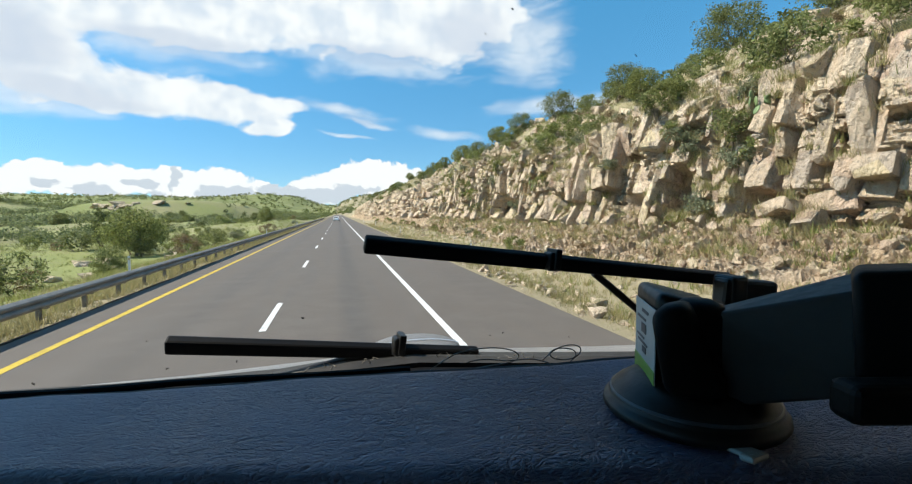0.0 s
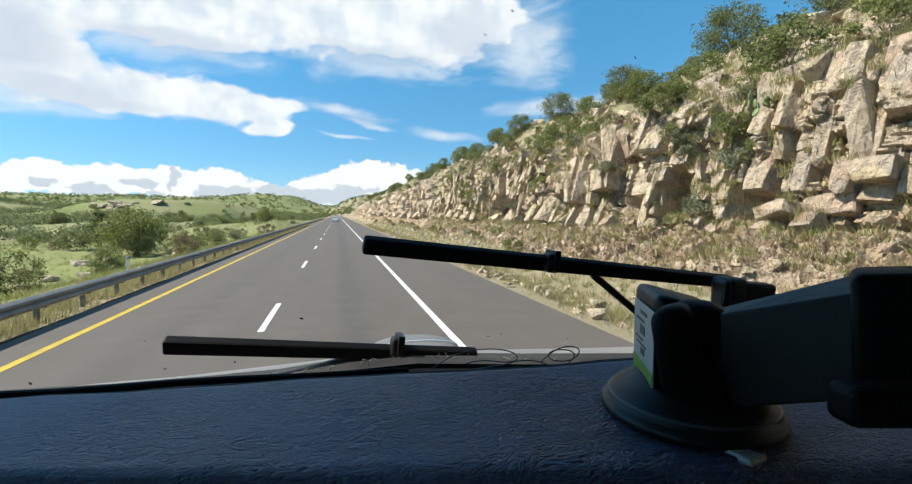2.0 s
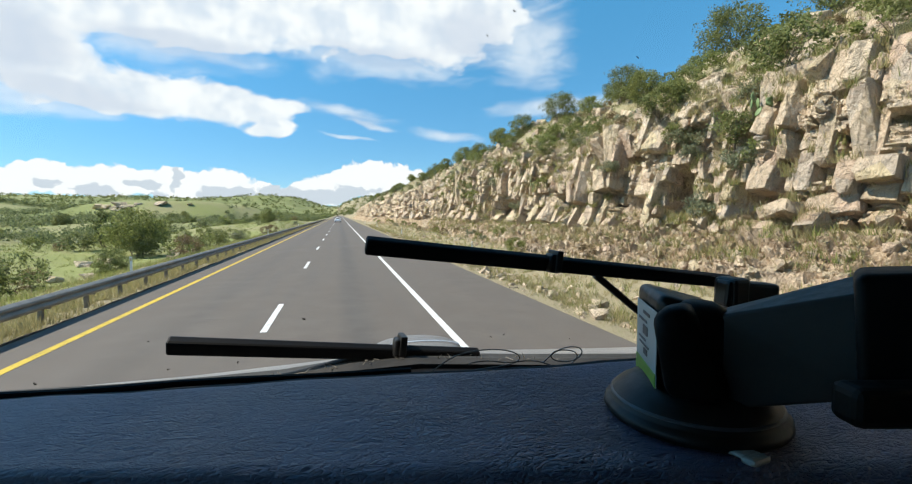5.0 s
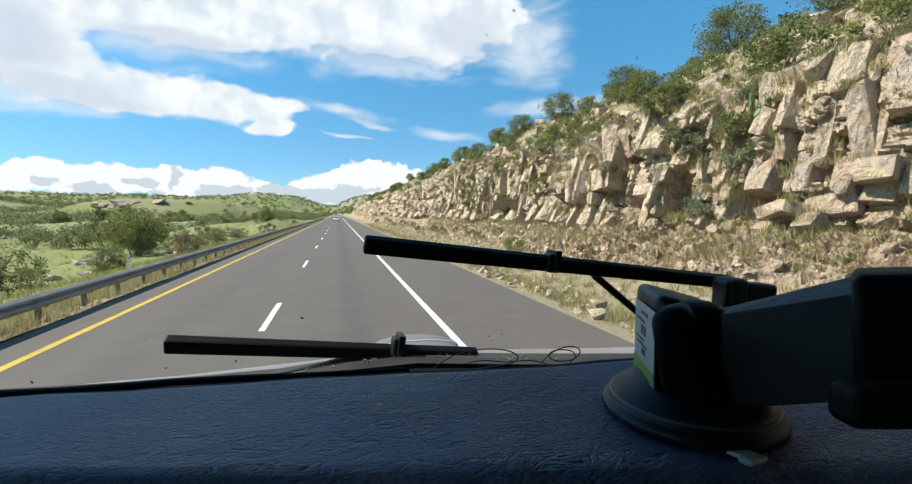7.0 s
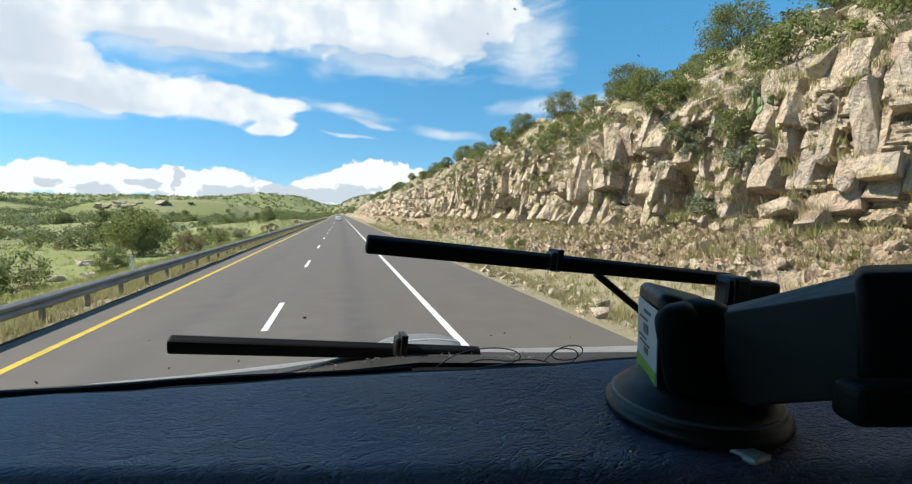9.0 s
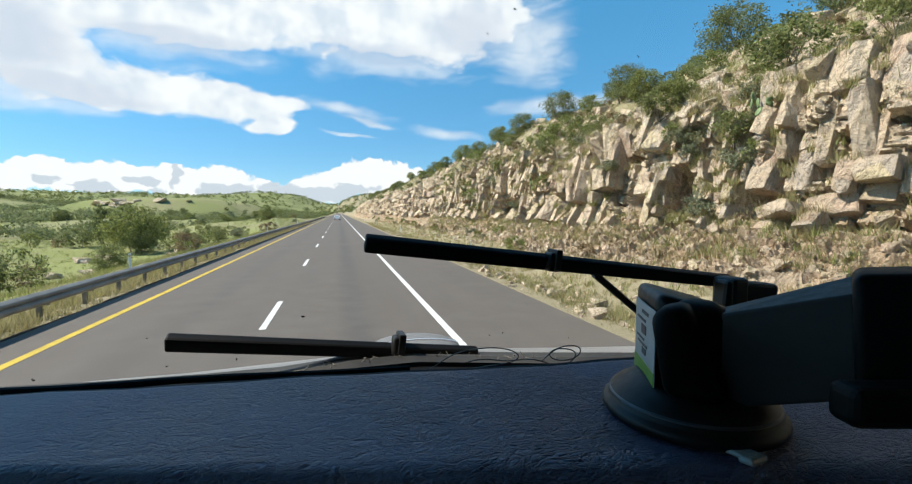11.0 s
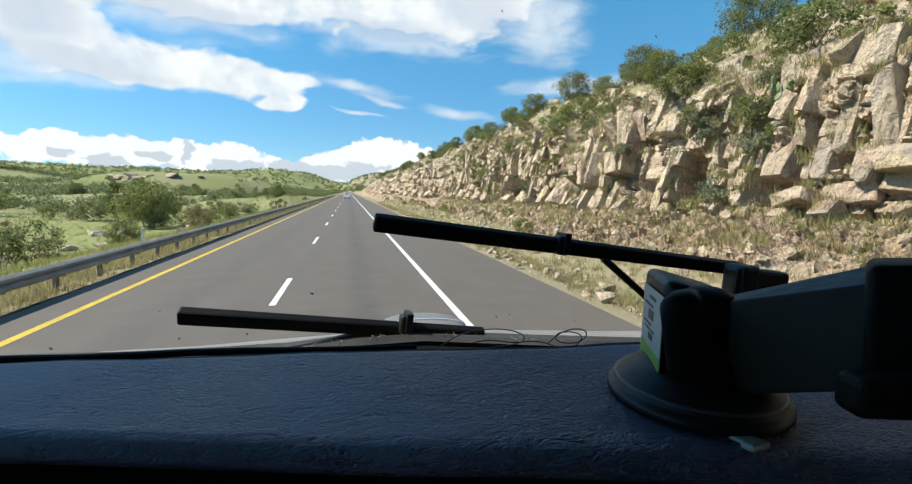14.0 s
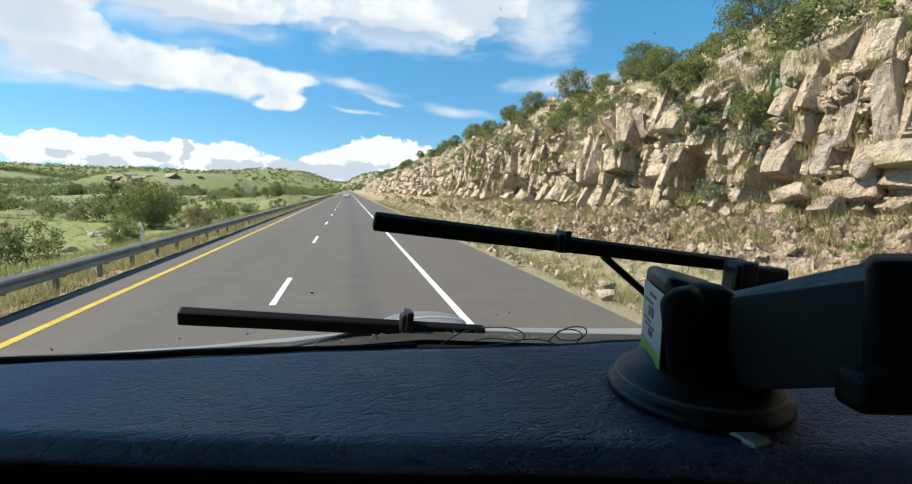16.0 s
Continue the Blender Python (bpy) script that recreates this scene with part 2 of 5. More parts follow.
def make_rock(name, ledge=True):
    """Jointed rock: tan, grey, pinkish and ochre blocks with dark varnish, lichen and dusty tops."""
    m, n = surface(name, 0.9, spec=0.2)
    sep = n.add("ShaderNodeSeparateXYZ", (n.geo["Normal"],)).outputs
    high_up = n.add("ShaderNodeSeparateXYZ", (n.where,)).outputs[2]
    strata = n.add("ShaderNodeMapping", {"Vector": n.where, "Scale": (0.5, 0.5, 1.6)}).outputs[0]
    streaky = n.add("ShaderNodeMapping", {"Vector": n.where, "Scale": (2.6, 2.6, 0.45)}).outputs[0]
    big, mid, fine = n.noise(n.where, 0.22, 4.0), n.noise(strata, 1.1, 6.0, 0.65), n.noise(n.where, 14.0, 6.0, 0.7)
    cell = n.add("ShaderNodeTexVoronoi", {"Vector": n.where, "Scale": 0.9}).outputs["Color"]
    tone = n.add("ShaderNodeSeparateColor", (cell,)).outputs[0]
    own = n.math("FRACT", n.math("ADD", n.math("ADD", n.add("ShaderNodeObjectInfo").outputs["Random"], n.geo["Random Per Island"]), n.math("MULTIPLY", tone, 0.35)))
    c = n.mix(n.span(big, 0.35, 0.65), (0.585, 0.45, 0.315), (0.72, 0.58, 0.425))
    c = n.mix(n.span(own, 0.72, 1.0, 0.0, 0.6), c, (0.44, 0.38, 0.325))
    c = n.mix(n.span(own, 0.30, 0.0, 0.0, 0.65), c, (0.56, 0.395, 0.30))
    c = n.mix(n.span(n.math("FRACT", n.math("MULTIPLY", own, 5.3)), 0.72, 1.0, 0.0, 0.6), c, (0.68, 0.555, 0.33))
    c = n.mix(n.span(mid, 0.52, 0.72, 0.0, 0.65), c, (0.34, 0.215, 0.145))
    c = n.mix(n.span(n.noise(n.where, 3.1, 6.0, 0.7), 0.40, 0.30, 0.0, 0.6, True), c, (0.72, 0.63, 0.50))
    c = n.mix(n.span(n.noise(streaky, 0.9, 5.0, 0.65), 0.57, 0.72, 0.0, 0.60, True), c, (0.14, 0.115, 0.095))
    c = n.mix(n.span(fine, 0.55, 0.72, 0.0, 0.55), c, (0.18, 0.14, 0.10))
    c = n.mix(n.span(n.noise(n.where, 6.5, 5.0, 0.65), 0.58, 0.68, 0.0, 0.6, True), c, (0.20, 0.19, 0.165))
    if ledge:
        soil = n.mix(n.span(fine, 0.3, 0.7), (0.33, 0.215, 0.13), (0.62, 0.47, 0.32))
        c = n.mix(n.math("MULTIPLY", n.span(n.math("ADD", high_up, n.math("MULTIPLY", big, 1.6)), 3.4, 2.6, 0.0, 0.8, True), n.span(mid, 0.3, 0.55, 0.35, 1.0)), c, soil)
    dust = n.math("MULTIPLY", n.span(sep[2], 0.60, 0.88, 0.0, 1.0, True), n.span(n.noise(n.where, 2.2, 6.0, 0.7), 0.40, 0.58, 0.0, 0.85, True))
    c = n.mix(dust, c, n.mix(n.span(fine, 0.3, 0.7), (0.22, 0.19, 0.10), (0.42, 0.36, 0.22)))
    upright = n.add("ShaderNodeMapping", {"Vector": n.where, "Scale": (1.25, 1.25, 0.7)}).outputs[0]
    bent = n.vec("ADD", upright, n.vec("MULTIPLY", n.noise(n.where, 1.6, 4.0, color=True), (0.7, 0.7, 0.7)))
    split = n.add("ShaderNodeTexVoronoi", {"Vector": bent, "Scale": 2.3}, feature="DISTANCE_TO_EDGE").outputs[0]
    flake = n.add("ShaderNodeSeparateColor", (n.add("ShaderNodeTexVoronoi", {"Vector": bent, "Scale": 3.4}).outputs["Color"],)).outputs[0]
    c = n.mix(n.math("MULTIPLY", n.span(split, 0.0, 0.018, 0.45, 0.0, True), n.span(mid, 0.50, 0.60)), c, (0.12, 0.09, 0.065))
    chip = n.add("ShaderNodeTexVoronoi", {"Vector": bent, "Scale": 2.6}).outputs["Distance"]
    height = n.math("ADD", n.math("ADD", n.math("MULTIPLY", chip, 2.6), n.math("MULTIPLY", fine, 1.2)), n.math("MULTIPLY", n.noise(upright, 4.0, 6.0, 0.65), 2.2))
    height = n.math("ADD", height, n.math("ADD", n.math("MULTIPLY", n.noise(upright, 1.2, 5.0, 0.6), 3.0), n.math("MULTIPLY", flake, 0.5)))
    put(n, c, None, n.math("ADD", height, n.math("MULTIPLY", n.span(split, 0.0, 0.05, -0.8, 0.0), n.span(mid, 0.50, 0.60))), 1.0, 0.085)
    return m


def make_leaf(name, dark, light, glow=0.25):
    m, n = surface(name, 0.6, spec=0.3)
    r = n.geo["Random Per Island"]
    c = n.mix(r, dark, light)
    c = n.mix(n.math("MULTIPLY", n.add("ShaderNodeObjectInfo").outputs["Random"], 0.35), c, (0.15, 0.14, 0.05))
    put(n, c)
    thin = n.add("ShaderNodeBsdfTranslucent", (c,))
    both = n.add("ShaderNodeMixShader", (glow, n.bsdf.outputs[0], thin.outputs[0]))
    n.links.new(both.outputs[0], n.nodes["Material Output"].inputs[0])
    return m


def make_vinyl():
    m, n = surface("dashboard_vinyl", 0.5, spec=0.5)
    creased = n.add("ShaderNodeMapping", {"Vector": n.place, "Scale": (0.45, 1.0, 1.0), "Rotation": (0, 0, 0.15)}).outputs[0]
    warp = n.vec("ADD", creased, n.vec("MULTIPLY", n.noise(creased, 90.0, 3.0, color=True), (0.012, 0.012, 0.0)))
    crease = n.add("ShaderNodeTexVoronoi", {"Vector": warp, "Scale": 620.0}, feature="DISTANCE_TO_EDGE").outputs[0]
    fold = n.add("ShaderNodeTexVoronoi", {"Vector": warp, "Scale": 165.0}, feature="DISTANCE_TO_EDGE").outputs[0]
    pore = n.noise(n.place, 900.0, 3.0)
    worn = n.noise(n.place, 9.0, 4.0)
    h = n.math("ADD", n.span(crease, 0.0, 0.18), n.math("ADD", n.math("MULTIPLY", n.span(fold, 0.0, 0.10), 1.2), n.math("MULTIPLY", pore, 0.25)))
    c = n.mix(n.span(worn, 0.35, 0.65), (0.104, 0.112, 0.176), (0.182, 0.194, 0.28))
    put(n, c, n.span(worn, 0.3, 0.7, 0.38, 0.56), h, n.math("MULTIPLY", n.span(n.noise(n.place, 14.0, 3.0), 0.35, 0.65, 0.5, 1.0), n.span(n.add("ShaderNodeSeparateXYZ", (n.place,)).outputs[0], -0.16, 0.06, 0.40, 1.0)), 0.0012)
    return m


def make_glass():
    m, n = surface("windscreen_glass", 0.02)
    n.nodes.remove(n.bsdf)
    gloss = n.add("ShaderNodeBsdfGlossy", {"Roughness": 0.02})
    through_it = n.add("ShaderNodeBsdfTransparent", ((0.97, 0.985, 0.98, 1.0),))
    both = n.add("ShaderNodeMixShader", (0.04, through_it.outputs[0], gloss.outputs[0]))
    n.links.new(both.outputs[0], n.nodes["Material Output"].inputs[0])
    return m


def make_smear():
    m, n = surface("glass_smear", 0.9)
    sep = n.add("ShaderNodeSeparateXYZ", (n.place,)).outputs
    d = n.add("ShaderNodeVectorMath", (n.vec("MULTIPLY", n.place, (1.0, 0.0, 1.0)),), operation="LENGTH").outputs["Value"]
    amount = n.math("MULTIPLY", n.span(d, 0.011, 0.002, 0.0, 0.34, True), n.span(n.noise(n.place, 160.0, 4.0), 0.35, 0.7))
    n.bsdf.inputs["Base Color"].default_value = (0.7, 0.7, 0.7, 1.0)
    clear_part = n.add("ShaderNodeBsdfTransparent")
    both = n.add("ShaderNodeMixShader", (amount, clear_part.outputs[0], n.bsdf.outputs[0]))
    n.links.new(both.outputs[0], n.nodes["Material Output"].inputs[0])
    return m


ASPHALT, GROUND = make_asphalt(), make_ground()
ROCK, BOULDER = make_rock("weathered_rock"), make_rock("broken_rock", False)
LEAF_GREEN = make_leaf("juniper_leaf", (0.065, 0.085, 0.028), (0.30, 0.33, 0.12), 0.5)
LEAF_BRIGHT = make_leaf("oak_leaf", (0.09, 0.115, 0.03), (0.36, 0.39, 0.13), 0.5)
# greyed leaf tones: distance haze mixed into the colour of the far scrub
LEAF_HAZED = make_leaf("hazed_scrub_leaf", (0.085, 0.11, 0.045), (0.26, 0.29, 0.14), 0.5)
LEAF_GREY = make_leaf("sage_leaf", (0.10, 0.115, 0.065), (0.30, 0.32, 0.20), 0.35)
LEAF_DRY = make_leaf("dry_leaf", (0.14, 0.09, 0.045), (0.32, 0.23, 0.13))
GRASS_STRAW = make_leaf("straw_grass", (0.26, 0.22, 0.09), (0.58, 0.50, 0.27), 0.5)
GRASS_GREEN = make_leaf("green_grass", (0.13, 0.16, 0.035), (0.38, 0.40, 0.13), 0.5)
PAD = plain("cactus_pad", (0.16, 0.22, 0.09), 0.6, grain=20)
BARK = plain("bark", (0.14, 0.105, 0.075), 0.9, grain=25, vary=0.35, bump=0.8)
PAINT_WHITE = make_road_paint("road_paint_white", (0.70, 0.70, 0.68))
PAINT_YELLOW = make_road_paint("road_paint_yellow", (0.56, 0.39, 0.025))
STEEL = plain("galvanised_steel", (0.29, 0.28, 0.26), 0.75, 0.0, grain=18, vary=0.2)
POST_WOOD = plain("weathered_post", (0.20, 0.17, 0.135), 0.85, grain=22, vary=0.3, bump=0.6)
GRAVEL = plain("pale_gravel", (0.27, 0.235, 0.195), 0.95, grain=35, vary=0.3, bump=0.9)
TAR = plain("asphalt_kerb", (0.075, 0.058, 0.042), 0.95, grain=30, vary=0.4, bump=0.8, spec=0.1)
MARKER = plain("marker_plastic", (0.75, 0.75, 0.72), 0.5)
RUBBER = plain("black_rubber", (0.004, 0.004, 0.0045), 0.6, grain=150, spec=0.18)
BLACK = plain("black_plastic", (0.0085, 0.0075, 0.0068), 0.42, grain=220, spec=0.35)
MATTE = plain("matte_black_plastic", (0.004, 0.0038, 0.0036), 0.55, grain=220, spec=0.18)
ARM_PLASTIC = plain("arm_plastic", (0.022, 0.0215, 0.021), 0.5, grain=220, vary=0.25, spec=0.45)
GLINT_GREY = plain("glint_grey", (0.06, 0.063, 0.07), 0.35, grain=220)
DARK_TRIM = plain("cab_lining", (0.13, 0.13, 0.135), 0.85, grain=120)
PAINT_CAR = plain("white_car_paint", (0.88, 0.88, 0.88), 0.55, grain=8, vary=0.05, bump=0.02)
HOOD_PAINT = plain("hood_paint", (0.19, 0.182, 0.175), 0.5, grain=22, vary=0.35, bump=0.08)
HIGHLIGHT_METAL = plain("highlight_metal", (0.82, 0.82, 0.84), 0.3, 0.6, grain=40, vary=0.1)
COWL_PLASTIC = plain("cowl_plastic", (0.022, 0.021, 0.020), 0.85, grain=90, vary=0.6)
PIPING = plain("vinyl_piping", (0.07, 0.073, 0.085), 0.5, grain=90)
DARK_GLASS = plain("car_glass", (0.02, 0.025, 0.03), 0.08, grain=5, vary=0.05, bump=0.0)
RED_LENS = plain("tail_lens", (0.35, 0.02, 0.015), 0.25)
LABEL_WHITE = plain("label_white", (0.42, 0.45, 0.43), 0.4)
LABEL_GREEN = plain("label_green", (0.16, 0.36, 0.03), 0.4)
LABEL_INK = plain("label_ink", (0.05, 0.06, 0.07), 0.5)
CLEAR_TAB = plain("clear_tab", (0.30, 0.31, 0.28), 0.25, grain=140, vary=0.5, bump=0.9)
CABLE = plain("cable_sheath", (0.24, 0.235, 0.225), 0.4, grain=200)
BUG = plain("bug_smear", (0.035, 0.03, 0.025), 0.8)
VINYL, GLASS = make_vinyl(), make_glass()


# ------------------------------------------------------------------ mesh helpers
rng = np.random.default_rng(7)


def thing(name, label, category, group="", kind="", place=(0, 0, 0)):
    ob = new(name)
    ob.location = place
    return tagged(ob, label, category, group, kind)


def meshed(name, verts, faces, material, parent=None, label="", smooth=False):
    me = bpy.data.meshes.new(name)
    me.from_pydata([tuple(v) for v in verts], [], [tuple(f) for f in faces])
    me.materials.append(material)
    if smooth:
        me.shade_smooth()
    me.update()
    ob = new(name, me)
    ob.parent = parent
    return tagged(ob, label)


def part(name, bm, material, parent=None, label="", smooth=False):
    """One bmesh as one mesh object under its thing."""
    me = bpy.data.meshes.new(name)
    bmesh.ops.recalc_face_normals(bm, faces=bm.faces)
    bm.to_mesh(me)
    bm.free()
    me.materials.append(material)
    if smooth:
        me.shade_smooth()
    ob = new(name, me)
    ob.parent = parent
    return tagged(ob, label)


def box(bm, centre, size, turn=None, bevel=0.0, segments=2):
    m = Matrix.Translation(centre) @ (turn.to_4x4() if turn else Matrix()) @ Matrix.Diagonal((*size, 1.0))
    got = bmesh.ops.create_cube(bm, size=1.0, matrix=m)["verts"]
    if bevel:
        edges = list({e for v in got for e in v.link_edges})
        bmesh.ops.bevel(bm, geom=edges, offset=bevel, segments=segments, affect="EDGES", profile=0.5)
    return bm


def boxed(*a, **k):
    return box(bmesh.new(), *a, **k)


def rod(bm, a, b, r0, r1=None, sides=10):
    a, b = Vector(a), Vector(b)
    m = Matrix.Translation((a + b) / 2) @ (b - a).to_track_quat("Z", "Y").to_matrix().to_4x4()
    bmesh.ops.create_cone(bm, cap_ends=True, segments=sides, radius1=r0, radius2=r0 if r1 is None else r1, depth=(b - a).length, matrix=m)
    return bm


def turned(profile, sides=48, centre=(0, 0, 0)):
    """A turned body from (radius, height) pairs."""
    bm, rings = bmesh.new(), []
    for r, z in profile:
        rings.append([bm.verts.new((centre[0] + r * math.cos(k * math.tau / sides), centre[1] + r * math.sin(k * math.tau / sides), centre[2] + z)) for k in range(sides)])
    for a, b in zip(rings, rings[1:]):
        for k in range(sides):
            bm.faces.new((a[k], a[(k + 1) % sides], b[(k + 1) % sides], b[k]))
    bm.faces.new(rings[0][::-1])
    bm.faces.new(rings[-1])
    return bm


def strip(rows, thick=0.0, way_in=(0, 0, -1)):
    """A sheet through rows of points; with a thickness it becomes a closed slab."""
    bm = bmesh.new()
    grid = [[bm.verts.new(p) for p in row] for row in rows]
    n, m = len(grid), len(grid[0])
    for a, b in zip(grid, grid[1:]):
        for k in range(m - 1):
            bm.faces.new((a[k], a[k + 1], b[k + 1], b[k]))
    if thick:
        off = Vector(way_in) * thick
        under = [[bm.verts.new(v.co + off) for v in row] for row in grid]
        for a, b in zip(under, under[1:]):
            for k in range(m - 1):
                bm.faces.new((a[k], b[k], b[k + 1], a[k + 1]))
        ring = [(0, k) for k in range(m)] + [(j, m - 1) for j in range(1, n)] + [(n - 1, k) for k in range(m - 2, -1, -1)] + [(j, 0) for j in range(n - 2, 0, -1)]
        for (i, j), (p, q) in zip(ring, ring[1:] + ring[:1]):
            bm.faces.new((grid[i][j], under[i][j], under[p][q], grid[p][q]))
    return bm


def along(a, b):
    """A turn whose x runs from a to b, with z as upright as can be."""
    x = (Vector(b) - Vector(a)).normalized()
    y = Vector((0, 0, 1)).cross(x).normalized()
    return Matrix((x, y, x.cross(y))).transposed()


def wave(x, y, scale, seed=0.0):
    """A smooth mix of waves between -1 and 1, for arrays."""
    x, y = np.asarray(x, float) / scale + seed * 3.7, np.asarray(y, float) / scale + seed * 1.9
    return (np.sin(x * 1.7 + 1.3 * np.sin(y * 1.1)) + np.sin(y * 1.9 + 1.7 * np.sin(x * 0.8 + 2.0)) + np.sin((x + y) * 2.9 + np.sin(x * 2.3)) * 0.6
            + np.sin((x - y) * 4.7 + 0.5 + np.sin(y * 3.1)) * 0.4) / 3.0


def ease(v, a, b):
    t = np.clip((np.asarray(v, float) - a) / (b - a), 0, 1)
    return t * t * (3 - 2 * t)


# ------------------------------------------------------------------ the land
def foot(y):
    """Where the rock cut starts beside the road."""
    return 11.0 + 1.1 * wave(y, 0, 9.0, 1) + 0.7 * wave(y, 0, 3.1, 2) - 1.5 * ease(y, 60, 240)


def rim(y):
    """The height of the top of the rock cut."""
    return 5.8 + 1.3 * wave(y, 5, 11.0, 3) + 0.6 * wave(y, 2, 4.0, 4)


def land(x, y):
    x, y = np.asarray(x, float), np.asarray(y, float)
    f, h = foot(y), rim(y)
    left = -0.05 - 0.25 * ease(-x, 6.3, 8.0) - 1.5 * ease(-x, 8.5, 17.0) + 0.9 * ease(-x, 10, 22) * wave(x, y, 14, 5)
    left += 15.0 * ease(-x, 60, 330) * (0.75 + 0.42 * wave(x, y, 120, 6)) + 2.6 * ease(-x, 18, 50) * np.maximum(wave(x, y, 26, 8), -0.3)
    # a flat-topped knoll and a grassy bank beside the road ahead
    left += 11.5 * (1 - ease(np.hypot((x + 92) / 1.25, y - 300), 22, 52)) + 2.2 * ease(-x, 9, 15) * (1 - ease(-x, 20, 34)) * ease(y, 70, 100) * (1 - ease(y, 150, 210))
    ditch = -0.28 * ease(x, 5.6, 7.2) + 0.75 * ease(x, 7.5, 11.0)
    # a bank of rubble, then the upright cliff, then the broken slope above
    face = 1.45 * np.clip((x - f) / 1.8, 0, 1) + (h - 1.0) * ease(x, f + 1.9, f + 3.0) + 3.5 * ease(x, f + 2.6, f + 10.5) + 0.25 * np.clip(x - f - 6.5, 0, 45)
    back = 0.25 * ease(x, f + 2, f + 5) * wave(x, y, 3.0, 9)
    fade = 1 - 0.75 * ease(y, 240, 520)
    right = ditch + (face + back) * fade
    z = np.where(x < 0, left, right)
    far = 45.0 * ease(y, 700, 2300) * (0.8 + 0.25 * wave(x, y, 420, 7)) * ease(np.abs(x + 40), 0, 160 + 0 * x) + 40.0 * ease(y, 1100, 2400)
    z = z + far
    return np.where((x > -6.1) & (x < 5.6), -0.06 + 40.0 * ease(y, 1100, 2400), z)


def graded(*runs):
    return np.unique(np.concatenate([np.linspace(a, b, n) for a, b, n in runs]))


def sheet(name, xs, ys, height, material, smooth=True):
    X, Y = np.meshgrid(xs, ys)
    Z = height(X, Y)
    v = np.stack([X.ravel(), Y.ravel(), Z.ravel()], 1).tolist()
    nx = len(xs)
    i = (np.arange(len(ys) - 1)[:, None] * nx + np.arange(nx - 1)[None, :]).ravel()
    f = np.stack([i, i + 1, i + nx + 1, i + nx], 1).tolist()
    return meshed(name, v, f, material, smooth=smooth)


xs = graded((-3500, -400, 20), (-400, -60, 40), (-60, -17, 50), (-17, -6.1, 36), (-6.1, 5.6, 7), (5.6, 30, 70), (30, 70, 24), (70, 400, 24), (400, 3500, 16))
ys = graded((-400, -20, 14), (-20, 90, 140), (90, 330, 110), (330, 900, 60), (900, 4200, 50))


def bared(x, y):
    """The land without the broken rock that lies over it."""
    f = foot(y)
    return land(x, y) - 4.5 * ease(x, f - 0.7, f + 0.3) * (1 - ease(x, f + 5.2, f + 6.1)) * (y > -13) * (y < 328)


ground = sheet("ground", xs, ys, bared, GROUND)
tagged(ground, "dry grassland with straw, green grass and bare soil", "ground", kind="structure")


def road_height(y):
    return 40.0 * ease(y, 1100, 2400)


road_y = graded((-30, 120, 60), (120, 1000, 60))
road = part("road", strip([[(x, y, 0.0) for y in road_y] for x in (-5.95, -3.0, 0.0, 3.0, 5.15)], 0.12), ASPHALT)
tagged(road, "worn brownish grey asphalt highway with dark oil streaks", "road", kind="structure")
verge = part("road_shoulder", strip([[(5.13 + 0.034 * k + (0.20 * wave(y, 0, 1.3, 11) if k == 16 else 0), y, -0.012 - 0.0045 * k) for y in graded((-10, 90, 220), (90, 500, 80))] for k in range(0, 17, 4)], 0.06), GRAVEL)
tagged(verge, "pale gravel strip between the asphalt and the dry ditch", "road edge", kind="structure")


def line(name, x, wide, pieces, material, label):
    ob = thing(name, label, "road marking", kind="structure")
    for a, b in pieces:
        n = max(2, int((b - a) / 8))
        part("stripe", strip([[(x + s * wide / 2, a + (b - a) * k / n, 0.004) for k in range(n + 1)] for s in (-1, 1)], 0.003), material, ob)
    return ob


line("yellow_line", -4.98, 0.16, [(-10, 120), (120, 900)], PAINT_YELLOW, "solid yellow edge line on the asphalt")
line("white_edge_line", 2.10, 0.15, [(-10, 120), (120, 900)], PAINT_WHITE, "solid white edge line on the asphalt")
line("lane_line", -1.53, 0.13, [(9.7 + 11.3 * k, 12.7 + 11.3 * k) for k in range(-1, 40)], PAINT_WHITE, "broken white lane stripes on the asphalt")

# low tarred kerb under the guardrail
kerb = part("kerb", strip([[(x, y, z + 0.02 * wave(y, 0, 0.9, 12)) for y in graded((-8, 60, 240), (60, 420, 120))] for x, z in ((-6.05, -0.05), (-6.03, 0.012), (-5.99, 0.016), (-5.96, 0.004))], 0.05), TAR)
tagged(kerb, "low black tarred kerb under the guardrail", "kerb", kind="structure")


# ------------------------------------------------------------------ the rock cut
# overhung hollows: along the road, up the face, half length, half height
HOLLOWS = ((11.8, 4.4, 0.9, 0.8), (14.2, 7.0, 0.55, 1.1), (17.8, 4.5, 1.5, 0.75), (21.5, 6.6, 0.5, 1.2), (25.0, 4.6, 1.9, 0.7), (30.5, 6.4, 0.7, 0.9), (36.0, 4.4, 2.6, 0.7), (19.6, 9.2, 0.8, 0.5), (47.0, 4.8, 2.2, 0.9), (13.0, 9.6, 0.7, 0.5),
           (15.6, 4.9, 0.7, 0.95), (22.6, 4.3, 1.5, 0.55), (28.0, 7.2, 0.55, 0.9), (12.5, 6.6, 0.4, 1.0), (19.2, 7.0, 0.45, 0.7), (33.0, 4.4, 1.2, 0.6), (40.5, 5.6, 1.2, 0.8))


